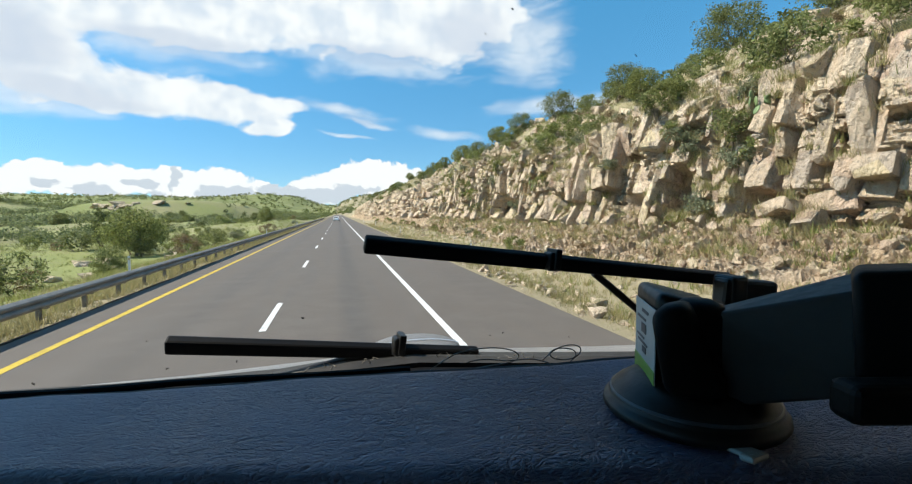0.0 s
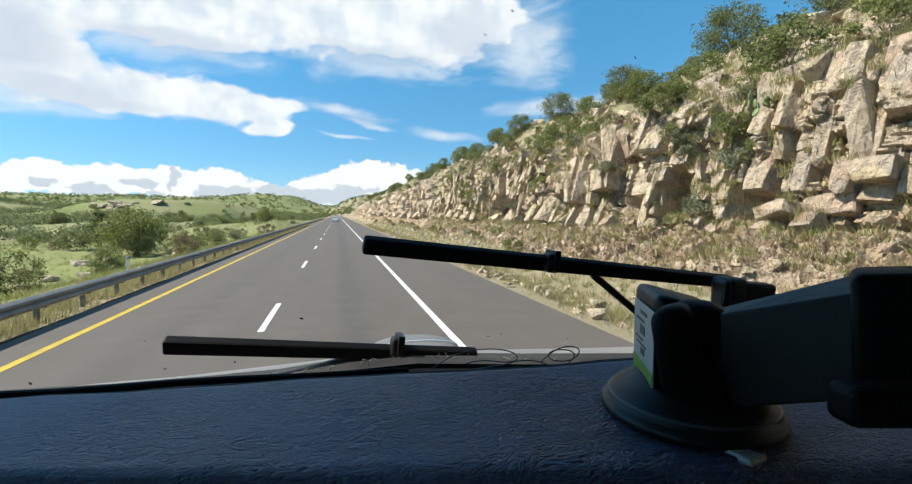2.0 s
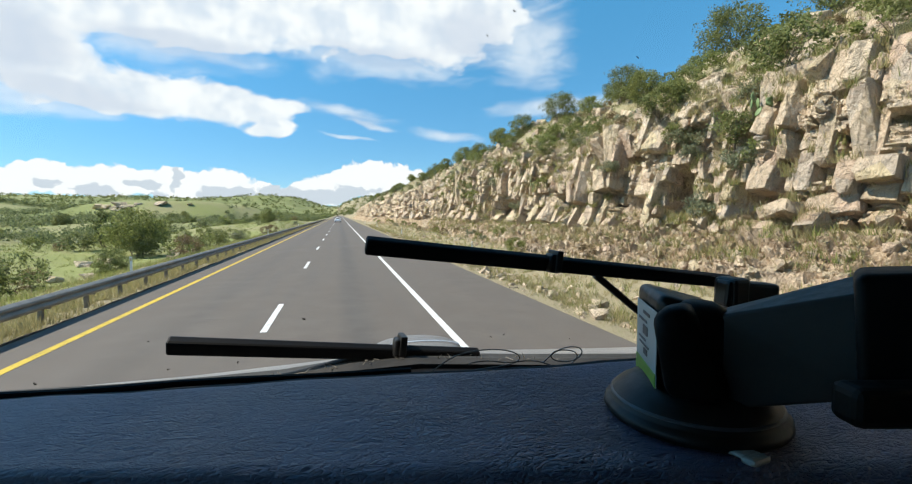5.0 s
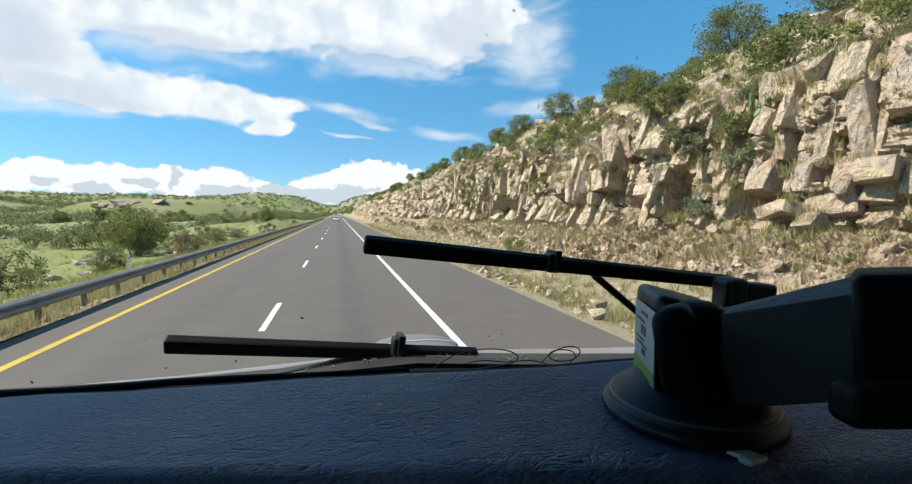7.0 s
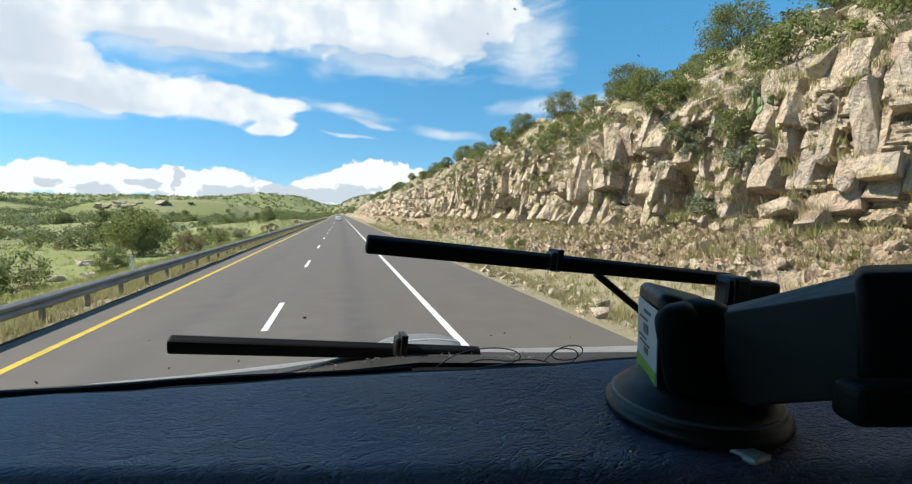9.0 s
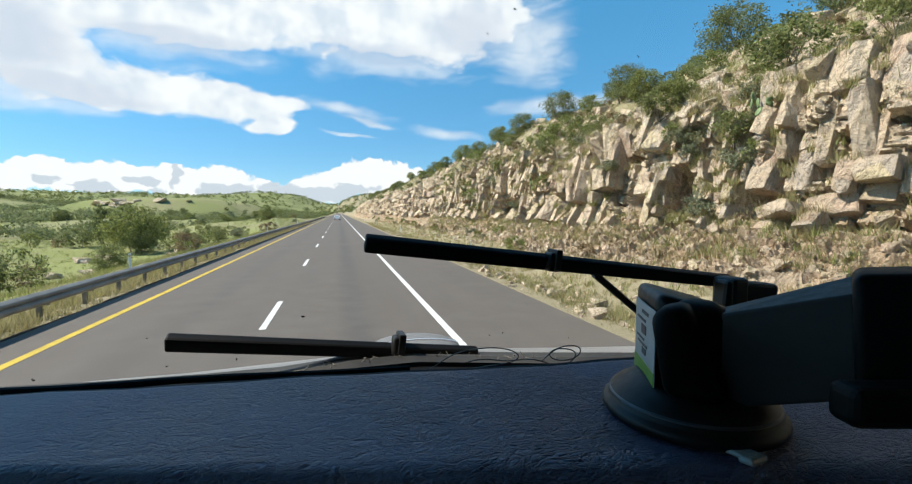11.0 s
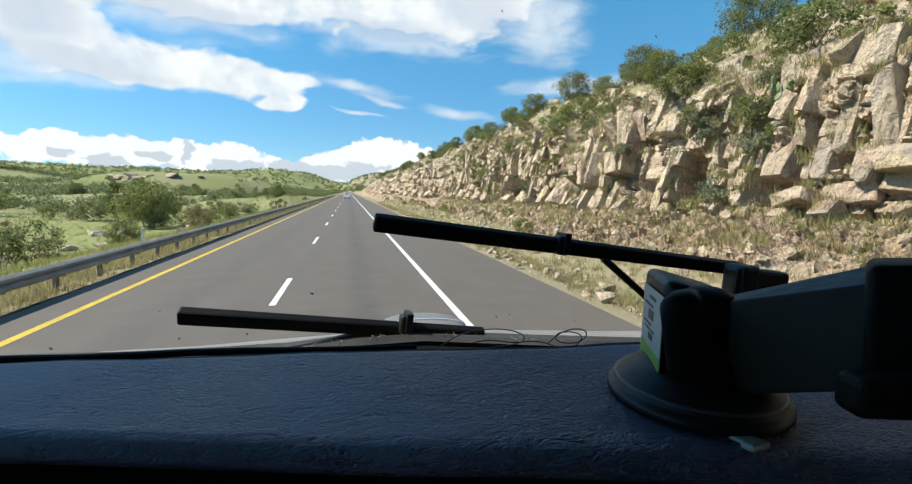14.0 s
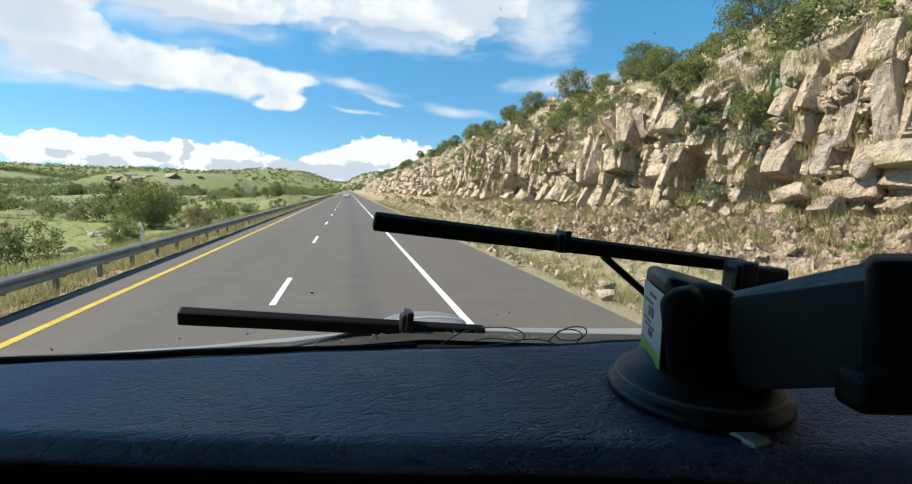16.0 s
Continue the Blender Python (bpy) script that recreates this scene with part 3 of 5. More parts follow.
def hollow(y, run):
    """How deep a place of the face lies inside a hollow, 0 to 1."""
    y, run = np.asarray(y, float), np.asarray(run, float)
    return np.max([1 - ease(np.hypot((y - a) / c, (run - b) / d), 0.75, 1.15) for a, b, c, d in HOLLOWS], axis=0)


def blocks(u, v, size_u, size_v, seed):
    """Broken blocks over a face: the height of each block's tilted front and the distance to its joints."""
    u, v = u / size_u, v / size_v
    iu, iv = np.floor(u).astype(int), np.floor(v).astype(int)
    best, second = np.full(u.shape, 9.0), np.full(u.shape, 9.0)
    lift = np.zeros(u.shape)
    for du in (-1, 0, 1):
        for dv in (-1, 0, 1):
            a, b = iu + du, iv + dv

            def pick(k):
                s = np.sin(a * 127.1 + b * 311.7 + seed * 17.3 + k * 74.7) * 43758.5453
                return s - np.floor(s)

            cu, cv = a + 0.15 + 0.7 * pick(1), b + 0.15 + 0.7 * pick(2)
            d = np.maximum(np.abs(u - cu), np.abs(v - cv)) * 0.6 + np.hypot(u - cu, v - cv) * 0.4
            value = pick(3) + (u - cu) * (pick(4) - 0.5) * 0.9 + (v - cv) * (pick(5) - 0.62) * 0.9
            near = d < best
            second = np.where(near, best, np.minimum(second, d))
            lift = np.where(near, value, lift)
            best = np.where(near, d, best)
    return lift, second - best


BANK, BROW = 3.15, 8.5           # distances up the profile at which the cliff begins and ends


def profile(y, fine=260):
    """The cut's outline at places along the road: across, height and distance run."""
    t = np.linspace(0, 1, fine)[None, :]
    X = foot(y)[:, None] - 0.9 + 9.6 * t
    Z = land(X, np.repeat(y[:, None], fine, 1))
    R = np.concatenate([np.zeros((len(y), 1)), np.cumsum(np.hypot(np.diff(X, axis=1), np.diff(Z, axis=1)), 1)], 1)
    return X, Z, R


def rock_sheet(ys, count):
    X0, Z0, R0 = profile(ys)
    want = np.linspace(0, 12.6, count)
    X = np.stack([np.interp(want, R0[k], X0[k]) for k in range(len(ys))], 1)
    Z = np.stack([np.interp(want, R0[k], Z0[k]) for k in range(len(ys))], 1)
    Y, run = np.meshgrid(ys, want)
    T = run / 12.6
    e = 0.15
    nx, ny, nz = -(land(X + e, Y) - land(X - e, Y)), -(land(X, Y + e) - land(X, Y - e)), np.full(X.shape, 2 * e)
    size = np.sqrt(nx * nx + ny * ny + nz * nz)
    nx, ny, nz = nx / size, ny / size, nz / size
    warp_y, warp_r = Y + 0.25 * wave(Y, run, 1.5, 21), run + 0.2 * wave(Y, run, 1.9, 22)
    big, gap_big = blocks(warp_y, warp_r, 2.9, 3.4, 1)
    col, gap_col = blocks(warp_y, warp_r, 0.95, 2.2, 4)
    slab, gap_slab = blocks(warp_y, warp_r, 1.3, 0.45, 5)
    mid, gap_mid = blocks(warp_y, warp_r, 0.9, 0.8, 2)
    small, gap_small = blocks(warp_y, warp_r, 0.34, 0.30, 3)
    tiny, gap_tiny = blocks(warp_y, warp_r, 0.17, 0.15, 6)
    cliff = ease(run, BANK - 0.3, BANK + 0.3) * (1 - ease(run, BROW - 0.4, BROW + 0.7))
    slope = ease(run, BROW - 0.4, BROW + 0.7)
    bank = 1 - ease(run, BANK - 0.3, BANK + 0.3)
    layer = ease(wave(Y, run * 2.2, 6.0, 26), 0.05, 0.40)
    face = 0.75 * big + (1 - layer) * (0.55 * col - 0.60 * (gap_col < 0.07)) + layer * (0.42 * slab - 0.35 * (gap_slab < 0.10)) - 0.7 * (gap_big < 0.05)
    face += 0.22 * mid - 0.18 * (gap_mid < 0.08) + 0.07 * small - 0.05 * (gap_small < 0.10)
    top = 0.55 * big + 0.42 * slab - 0.25 * (gap_slab < 0.10) + 0.25 * mid - 0.22 * (gap_mid < 0.08) + 0.10 * small - 0.08 * (gap_small < 0.1)
    scree = 0.30 * mid + 0.22 * small - 0.10 * (gap_small < 0.12) + 0.10 * tiny - 0.05 * (gap_tiny < 0.12)
    push = cliff * (face - 1.15) + slope * (top - 0.60) + bank * (scree - 0.35) + 0.25 * wave(Y, run, 5.0, 23) + 0.06 * tiny
    edge = ease(T, 0.0, 0.05) * ease(1 - T, 0.0, 0.08)
    push = push * edge - 0.25 * (1 - edge)
    # the undercut between the rubble bank and the cliff
    push -= 1.15 * np.exp(-((run - BANK - 0.15 - 0.3 * wave(Y, 0, 4.0, 24)) / 0.36) ** 2) * ease(wave(Y, 0, 7.0, 25), -0.25, 0.25)
    push -= 1.8 * hollow(Y, run) * edge
    return np.stack([X + nx * push, Y + ny * push, Z + nz * push], -1)


def rock_part(name, ys, count, parent):
    P = rock_sheet(ys, count)
    n = len(ys)
    i = (np.arange(count - 1)[:, None] * n + np.arange(n - 1)[None, :]).ravel()
    f = np.stack([i, i + n, i + n + 1, i + 1], 1).tolist()
    return meshed(name, P.reshape(-1, 3).tolist(), f, ROCK, parent)


rock_face = thing("rock_face", "steep roadside cut of broken tan and rust brown rock", "rock face", kind="structure")
rock_part("cliff", graded((-14, 4, 40), (4, 10, 90), (10, 30, 440), (30, 60, 260)), 215, rock_face)
rock_part("cliff", graded((60, 140, 300), (140, 330, 260)), 90, rock_face)


def stone_mesh(name, seed, points=16):
    """A broken, angular stone about a metre across."""
    r = np.random.default_rng(seed)
    bm = bmesh.new()
    for p in r.uniform(-0.5, 0.5, (points, 3)) * (1.0, 1.15, 0.8):
        bm.verts.new(p)
    got = bmesh.ops.convex_hull(bm, input=bm.verts)
    bmesh.ops.delete(bm, geom=[v for v in bm.verts if not v.link_faces], context="VERTS")
    me = bpy.data.meshes.new(name)
    bm.to_mesh(me)
    bm.free()
    me.materials.append(BOULDER)
    return me


STONES = [stone_mesh("rock", 40 + k) for k in range(12)]
near_face = rock_sheet(np.linspace(6, 62, 160), 60)


def on_face(y, run):
    """Points of the cut at places along the road and distances up its profile."""
    y, run = np.atleast_1d(y), np.atleast_1d(run)
    X, Z, R = profile(y)
    k = np.clip((R < run[:, None]).sum(1), 1, R.shape[1] - 1)
    rows = np.arange(len(y))
    f = np.clip((run - R[rows, k - 1]) / (R[rows, k] - R[rows, k - 1] + 1e-9), 0, 1)
    return np.column_stack([X[rows, k - 1] * (1 - f) + X[rows, k] * f, y, Z[rows, k - 1] * (1 - f) + Z[rows, k] * f])


def fracture(y0, y1, r0, r1, size, out):
    """Splits a stretch of the face into uneven blocks, upright columns in some places and flat slabs in others."""
    u = float(wave((y0 + y1) / 2, (r0 + r1), 5.0, 41))
    ratio = (0.40 if u > -0.15 else (1.9 if u < -0.5 else 0.85)) if r0 < BROW - 0.2 and y0 < 60 else 2.2
    a, b = (y1 - y0) / (size * ratio ** 0.5), (r1 - r0) * ratio ** 0.5 / size
    if max(a, b) < 1.0 + 1.5 * rng.uniform(0, 1) ** 3:
        out.append((y0, y1, r0, r1))
        return
    c = rng.uniform(0.32, 0.68)
    if a > b:
        m = y0 + (y1 - y0) * c
        fracture(y0, m, r0, r1, size * rng.uniform(0.85, 1.2), out), fracture(m, y1, r0, r1, size * rng.uniform(0.85, 1.2), out)
    else:
        m = r0 + (r1 - r0) * c
        fracture(y0, y1, r0, m, size * rng.uniform(0.85, 1.2), out), fracture(y0, y1, m, r1, size * rng.uniform(0.85, 1.2), out)


def rock_block(cell, deep):
    """One angular block of the face, as hull points about its middle."""
    y0, y1, r0, r1 = cell
    cy, cr, hy, hr = (y0 + y1) / 2, (r0 + r1) / 2, (y1 - y0) / 2, (r1 - r0) / 2
    p = on_face(np.array([cy, cy, cy, cy - 0.3, cy + 0.3]), np.array([cr, cr - 0.3, cr + 0.3, cr, cr]))
    up, side = Vector(p[2] - p[1]).normalized(), Vector(p[4] - p[3]).normalized()
    out = up.cross(side)
    out = (out if out.x < 0 else -out).normalized()
    big = min(hy, hr)
    front = deep * rng.uniform(-0.5, 1.0) * (0.30 + min(1.0, big))
    tilt_y, tilt_r = rng.normal() * 0.24, rng.normal() * 0.16 - 0.05
    spin = rng.normal() * 0.09
    spin_c, spin_s = math.cos(spin), math.sin(spin)
    pts = []
    for a, b in ((-1, -1), (1, -1), (1, 1), (-1, 1)):
        jy, jr = a * hy * rng.uniform(0.74, 1.03), b * hr * rng.uniform(0.78, 1.03)
        jy, jr = jy * spin_c - jr * spin_s, jy * spin_s + jr * spin_c
        pts.append(side * a * hy * 1.02 + up * b * hr * 1.02 - out * (0.9 + big))
        at = front + tilt_y * jy + tilt_r * jr
        # a corner chipped off at an angle
        c0, c1 = rng.uniform(0.55, 0.98), rng.uniform(0.55, 0.98)
        pts.append(side * jy * c0 + up * jr + out * (at - 0.06 * big * rng.uniform(0, 1)))
        pts.append(side * jy + up * jr * c1 + out * (at - 0.12 * big * rng.uniform(0, 1)))
        pts.append(side * jy * rng.uniform(0.95, 1.1) + up * jr * rng.uniform(0.95, 1.1) + out * (at - rng.uniform(0.12, 0.5) * big - 0.04))
    for a, b in ((0, -1), (1, 0), (0, 1), (-1, 0)):
        if rng.uniform() < 0.7:
            pts.append(side * (a * hy * rng.uniform(0.8, 1.1) + hy * rng.uniform(-0.3, 0.3)) + up * (b * hr * rng.uniform(0.8, 1.1) + hr * rng.uniform(-0.3, 0.3)) + out * (front - rng.uniform(0.02, 0.35) * big))
    pts.append(side * hy * rng.uniform(-0.5, 0.5) + up * hr * rng.uniform(-0.5, 0.5) + out * (front + 0.10 * big * rng.uniform(0, 1)))
    return Vector(p[0]), pts


def hull(pts):
    bm = bmesh.new()
    for q in pts:
        bm.verts.new(q)
    bmesh.ops.convex_hull(bm, input=bm.verts)
    bmesh.ops.delete(bm, geom=[v for v in bm.verts if not v.link_faces], context="VERTS")
    return bm


cells = []
for k in range(14):
    y0, y1 = 4.0 + 4.2 * k, 8.2 + 4.2 * k
    fracture(y0, y1, BANK, BROW, (0.62, 0.85, 0.48, 0.95, 0.55, 0.75)[k % 6], cells), fracture(y0, y1, BROW, 12.4, 0.55, cells)
far_cells = []
for k in range(20):
    y0, y1 = 62.8 + 7.0 * k, 69.8 + 7.0 * k
    fracture(y0, y1, BANK, BROW, 1.1, far_cells), fracture(y0, y1, BROW, 12.0, 1.0, far_cells)
keep = [c for c in cells if rng.uniform() < (0.72 if c[3] < BROW + 0.1 else 0.52 if c[3] < 10.4 else 0.28) and hollow((c[0] + c[1]) / 2, (c[2] + c[3]) / 2) < 0.4]
keep.sort(key=lambda c: c[0])
loose_v, loose_f, tops = [], [], []
for k, c in enumerate(keep + [c for c in far_cells if rng.uniform() < (0.50 if c[3] < BROW + 0.1 else 0.24)]):
    middle, pts = rock_block(c, 0.72)
    bm = hull(pts)
    if c[1] < 75:
        high = max(q.z for q in pts)
        level = [q for q in pts if q.z > high - 0.35]
        tops += [middle + level[int(rng.integers(len(level)))].lerp(level[int(rng.integers(len(level)))], rng.uniform()) + Vector((0, 0, -0.06)) for j in range(3)]
    if k < 296:
        me = bpy.data.meshes.new("rock")
        bm.to_mesh(me)
        me.materials.append(BOULDER)
        ob = new("rock", me)
        ob.parent, ob.location = rock_face, middle
    else:
        n0 = len(loose_v)
        bm.verts.index_update()
        loose_v += [tuple(v.co + middle) for v in bm.verts]
        loose_f += [tuple(v.index + n0 for v in f.verts) for f in bm.faces]
    bm.free()
rest = meshed("rocks", loose_v, loose_f, BOULDER, rock_face)
tagged(rest, kind="stuff")

# small rubble on the slope and at its foot, and stones fallen beside the shoulder
rv, rf, base_stones = [], [], [([v.co.copy() for v in m.vertices], [tuple(f.vertices) for f in m.polygons]) for m in STONES[:6]]
spots_r = [near_face[min(int(60 * rng.uniform(0, 1) ** 1.3), 58), int(rng.integers(0, 159))] for k in range(1100)]
spots_r += [near_face[int(rng.integers(3, 19)), int(rng.integers(0, 159))] for k in range(1700)]
spots_r += [near_face[int(rng.integers(15, 58)), int(rng.integers(0, 159))] for k in range(3000)]
spots_r += [np.array((x, y, float(land(x, y)))) for x, y in zip(rng.normal(10.2, 0.9, 420), rng.uniform(5, 70, 420))]
spots_r += [np.array((x, y, float(land(x, y)) + 0.02)) for x, y in zip(5.3 + rng.gamma(1.2, 0.7, 520), rng.uniform(5, 60, 520))]
spots_r += [np.array((x, y, float(land(x, y)))) for y in rng.uniform(5, 90, 1500) for x in (float(foot(y)) + rng.uniform(4.5, 16.0),)]
for p in spots_r:
    vs, fs = base_stones[int(rng.integers(6))]
    s, t = (0.07 + 0.36 * rng.uniform(0, 1) ** 2.5) * (1.0 if p[0] < foot(p[1]) + 4.5 else 3.0), Euler([float(v) for v in rng.uniform(0, 6.28, 3)]).to_matrix()
    n0 = len(rv)
    rv += [tuple(Vector((float(p[0]), float(p[1]), float(p[2]))) + t @ (v * s)) for v in vs]
    rf += [tuple(i + n0 for i in f) for f in fs]
rubble = meshed("rubble", rv, rf, BOULDER, rock_face)
tagged(rubble, kind="stuff")


def fallen(x, y, s, k):
    ob = new("fallen_rock", STONES[k])
    ob.location, ob.scale = (x, y, float(land(x, y)) + 0.22 * s), (s, s, s * 0.8)
    return tagged(ob, "pale angular rock fallen beside the road shoulder", "rock", "fallen rocks")


for k in range(18):          # dark outcrop in the field beyond the guardrail
    x, y, s = -13.5 - 9.0 * rng.uniform(), 26.0 + 34.0 * rng.uniform(), 0.5 + 0.9 * rng.uniform()
    ob = new("field_rock", STONES[k % 12])
    ob.location, ob.scale, ob.rotation_euler = (x, y, float(land(x, y)) + 0.12 * s), (s * 1.2, s, s * 0.7), (0, 0, 2.1 * k)
    tagged(ob, "dark weathered rock lying in the grassy field", "rock", "rocks in the field")
for k in range(20):          # dark crag along the brow of the knoll
    a = 4.3 + 0.28 * rng.normal()
    x, y, s = -92 + 1.25 * (33 + 2.5 * rng.normal()) * math.cos(a), 300 + (33 + 2.5 * rng.normal()) * math.sin(a), 1.4 + 2.6 * rng.uniform() ** 2
    ob = new("crag_rock", STONES[k % 12])
    ob.location, ob.scale, ob.rotation_euler = (x, y, float(land(x, y)) + 0.2 * s), (s * 2.0, s * 1.2, s * 0.8), (0, 0, 0.5 * math.sin(k))
    tagged(ob, "dark weathered crag rock on the brow of a knoll", "rock", "crag on the knoll")
fallen(6.6, 10.6, 0.55, 2), fallen(6.2, 13.8, 0.22, 5), fallen(8.4, 17.0, 0.6, 8), fallen(8.9, 24.0, 0.5, 3), fallen(7.7, 31.0, 0.35, 6)


# ------------------------------------------------------------------ plants
def leaf_cloud(r, centres, radii, per, size, flat=1.0):
    """Small leaves scattered through clumps; returns vertices and faces."""
    n = len(centres) * per
    c = np.repeat(np.asarray(centres), per, 0)
    d = r.normal(size=(n, 3))
    d /= np.linalg.norm(d, axis=1, keepdims=True)
    p = c + d * (np.repeat(np.asarray(radii), per)[:, None] * r.uniform(0.45, 1.0, (n, 1))) * (1, 1, flat)
    a = r.normal(size=(n, 3)) + d * 0.4
    a /= np.linalg.norm(a, axis=1, keepdims=True)
    b = np.cross(a, r.normal(size=(n, 3)))
    b /= np.linalg.norm(b, axis=1, keepdims=True)
    s = size * r.uniform(0.6, 1.3, (n, 1))
    v = np.stack([p - a * s, p + b * s * 0.85, p + a * s], 1).reshape(-1, 3)
    f = np.arange(n * 3).reshape(-1, 3)
    return v, f


def plant(name, label, category, seed, wide, tall, bare, clumps, per, leaf, material, group, conical=0.0):
    """A trunk that forks into limbs, with a crown of leaf clumps at their ends."""
    r = np.random.default_rng(seed)
    ob = thing(name, label, category, group)
    bm, centres, radii = bmesh.new(), [], []
    stems = 1 if bare > 0.5 else 4
    for s in range(stems):
        foot_at = Vector((r.normal() * 0.06 * wide * (stems > 1), r.normal() * 0.06 * wide * (stems > 1), -0.25))
        fork = foot_at + Vector((r.normal() * 0.08 * wide, r.normal() * 0.08 * wide, 0.25 + max(bare, 0.15 * tall)))
        thick = 0.035 * tall if stems == 1 else 0.014 * tall
        rod(bm, foot_at, fork, thick, thick * 0.75, 7)
        for k in range(clumps // stems):
            h = r.uniform(0.0, 1.0)
            z = bare + (tall - bare) * (0.08 + 0.84 * h)
            reach = wide * 0.5 * (math.sqrt(max(0.05, 1 - (2 * h - 0.85) ** 2 / 1.4)) * (1 - conical) + conical * (1.05 - h))
            a, q = r.uniform(0, math.tau), math.sqrt(r.uniform(0.08, 1.0))
            tip = Vector((math.cos(a) * reach * q, math.sin(a) * reach * q, z))
            centres.append(tuple(tip))
            radii.append(wide * r.uniform(0.10, 0.19) * (1 - 0.35 * conical))
            if k % 3 == 0:
                rod(bm, fork, fork.lerp(tip, 0.92), thick * 0.45, thick * 0.12, 5)
    part("trunk" if stems == 1 else "stems", bm, BARK, ob)
    v, f = leaf_cloud(r, centres, radii, per, leaf, 0.8)
    v[:, 2] = np.maximum(v[:, 2], 0.02)
    meshed("crown", v.tolist(), f.tolist(), material, ob)
    return ob


def kinds(*rows):
    return [plant(*row) for row in rows]


TREES = kinds(
    ("juniper_tree", "round dark green juniper tree on the rocky slope", "tree", 11, 4.4, 4.0, 0.25, 84, 94, 0.092, LEAF_GREEN, "trees on the slope"),
    ("juniper_tree", "broad green juniper tree among the rocks", "tree", 12, 5.2, 4.4, 0.25, 96, 90, 0.096, LEAF_GREEN, "trees on the slope"),
    ("oak_tree", "bright green scrub oak with a loose crown", "tree", 13, 4.4, 3.9, 0.3, 80, 94, 0.096, LEAF_BRIGHT, "trees on the slope"),
    ("juniper_tree", "upright conical green juniper tree", "tree", 14, 2.2, 4.4, 0.3, 60, 60, 0.09, LEAF_GREEN, "trees on the slope", 0.7))
SHRUBS = kinds(
    ("shrub", "rounded olive green shrub growing on the slope", "shrub", 21, 2.0, 1.5, 0.1, 32, 44, 0.070, LEAF_BRIGHT, "shrubs"),
    ("shrub", "grey green sage shrub growing between stones", "shrub", 22, 1.7, 1.2, 0.1, 28, 44, 0.064, LEAF_GREY, "shrubs"),
    ("shrub", "brown half-dry shrub growing between stones", "shrub", 23, 1.6, 1.2, 0.1, 26, 45, 0.06, LEAF_DRY, "shrubs"),
    ("shrub", "dark green shrub with a ragged outline", "shrub", 24, 2.3, 1.8, 0.1, 34, 44, 0.077, LEAF_GREEN, "shrubs"))


def set_down(ob, x, y, size, turn, sink=0.0, up=0.0):
    """A copy of a plant on the land."""
    z = float(land(x, y)) - sink + up
    return copy_thing(ob, pose(x, y, z, 0, 0, turn) @ Matrix.Scale(size, 4))


def scatter(stock, spots, lo, hi, sink=0.05, up=0.0):
    for k, (x, y) in enumerate(spots):
        set_down(stock[int(rng.integers(len(stock)))], float(x), float(y), float(rng.uniform(lo, hi)), float(rng.uniform(0, 360)), sink, up)


def wooded(spots, level):
    """Keeps what grows in the wooded stretches, and leaves the fields open."""
    return [(x, y) for x, y in spots if wave(x, y, 45.0, 33) + 0.35 * wave(x, y, 13.0, 34) > level]


# the top of the cut: trees along the rim and behind
rim_spots = [(foot(y) + o, y) for y, o in ((11, 9.5), (14.5, 12.5), (16, 11.0), (22, 12.0), (27, 8.8), (30, 9.6), (34, 9.0), (41, 10.0), (47, 8.4), (55, 9.0), (63, 8.0),
             (72, 9.5), (82, 8.5), (95, 9.0), (108, 8.6), (124, 9.0), (142, 8.4), (165, 9.0), (190, 8.8), (220, 9.0), (255, 8.6))]
scatter(TREES[:3], rim_spots, 0.4, 0.75)
scatter(TREES[:3], [(foot(y) + rng.uniform(13, 30), y) for y in rng.uniform(8, 300, 26)], 0.6, 1.0)
scatter(SHRUBS, [(foot(y) + rng.uniform(6.5, 9.5), y) for y in np.concatenate([rng.uniform(6, 60, 30), rng.uniform(60, 260, 44)])], 0.4, 0.95)
# shrubs rooted in the face and along its foot
scatter(SHRUBS, [(foot(y) + rng.uniform(2.4, 5.8), y) for y in np.concatenate([rng.uniform(7, 50, 22), rng.uniform(45, 200, 60)])], 0.35, 0.85, -0.2)
scatter(SHRUBS[:3], [(foot(y) + rng.uniform(-1.2, 0.2), y) for y in np.concatenate([rng.uniform(9, 50, 9), rng.uniform(50, 200, 18)])], 0.3, 0.7)
scatter([SHRUBS[0], SHRUBS[3], SHRUBS[0], SHRUBS[1]], [(foot(y) + rng.uniform(3.0, 6.0), y) for y in (9.5, 12.0, 14.5, 17.0, 19.0, 22.5, 25.0, 28.0, 33.0, 37.0, 42.0, 48.0)], 0.7, 1.2, -0.1)
# the low ground beyond the guardrail
left_trees = ((-21, 24, 0.9), (-26, 33, 1.1), (-17, 40, 0.8), (-36, 40, 1.2), (-24, 60, 1.1), (-40, 62, 1.2), (-30, 74, 1.0))
for k, (x, y, s) in enumerate(left_trees):
    set_down((TREES[2], TREES[2], TREES[0], TREES[2])[k % 4], x, y, s * 0.72, 67.0 * k, 0.1)
scatter(SHRUBS, [(-rng.uniform(9.5, 34), y) for y in rng.uniform(13, 75, 38)], 0.5, 1.35)
scatter([TREES[2], TREES[0], TREES[2]], wooded([(-rng.uniform(12, 90), y) for y in rng.uniform(75, 260, 90)], 0.1), 0.6, 1.0)
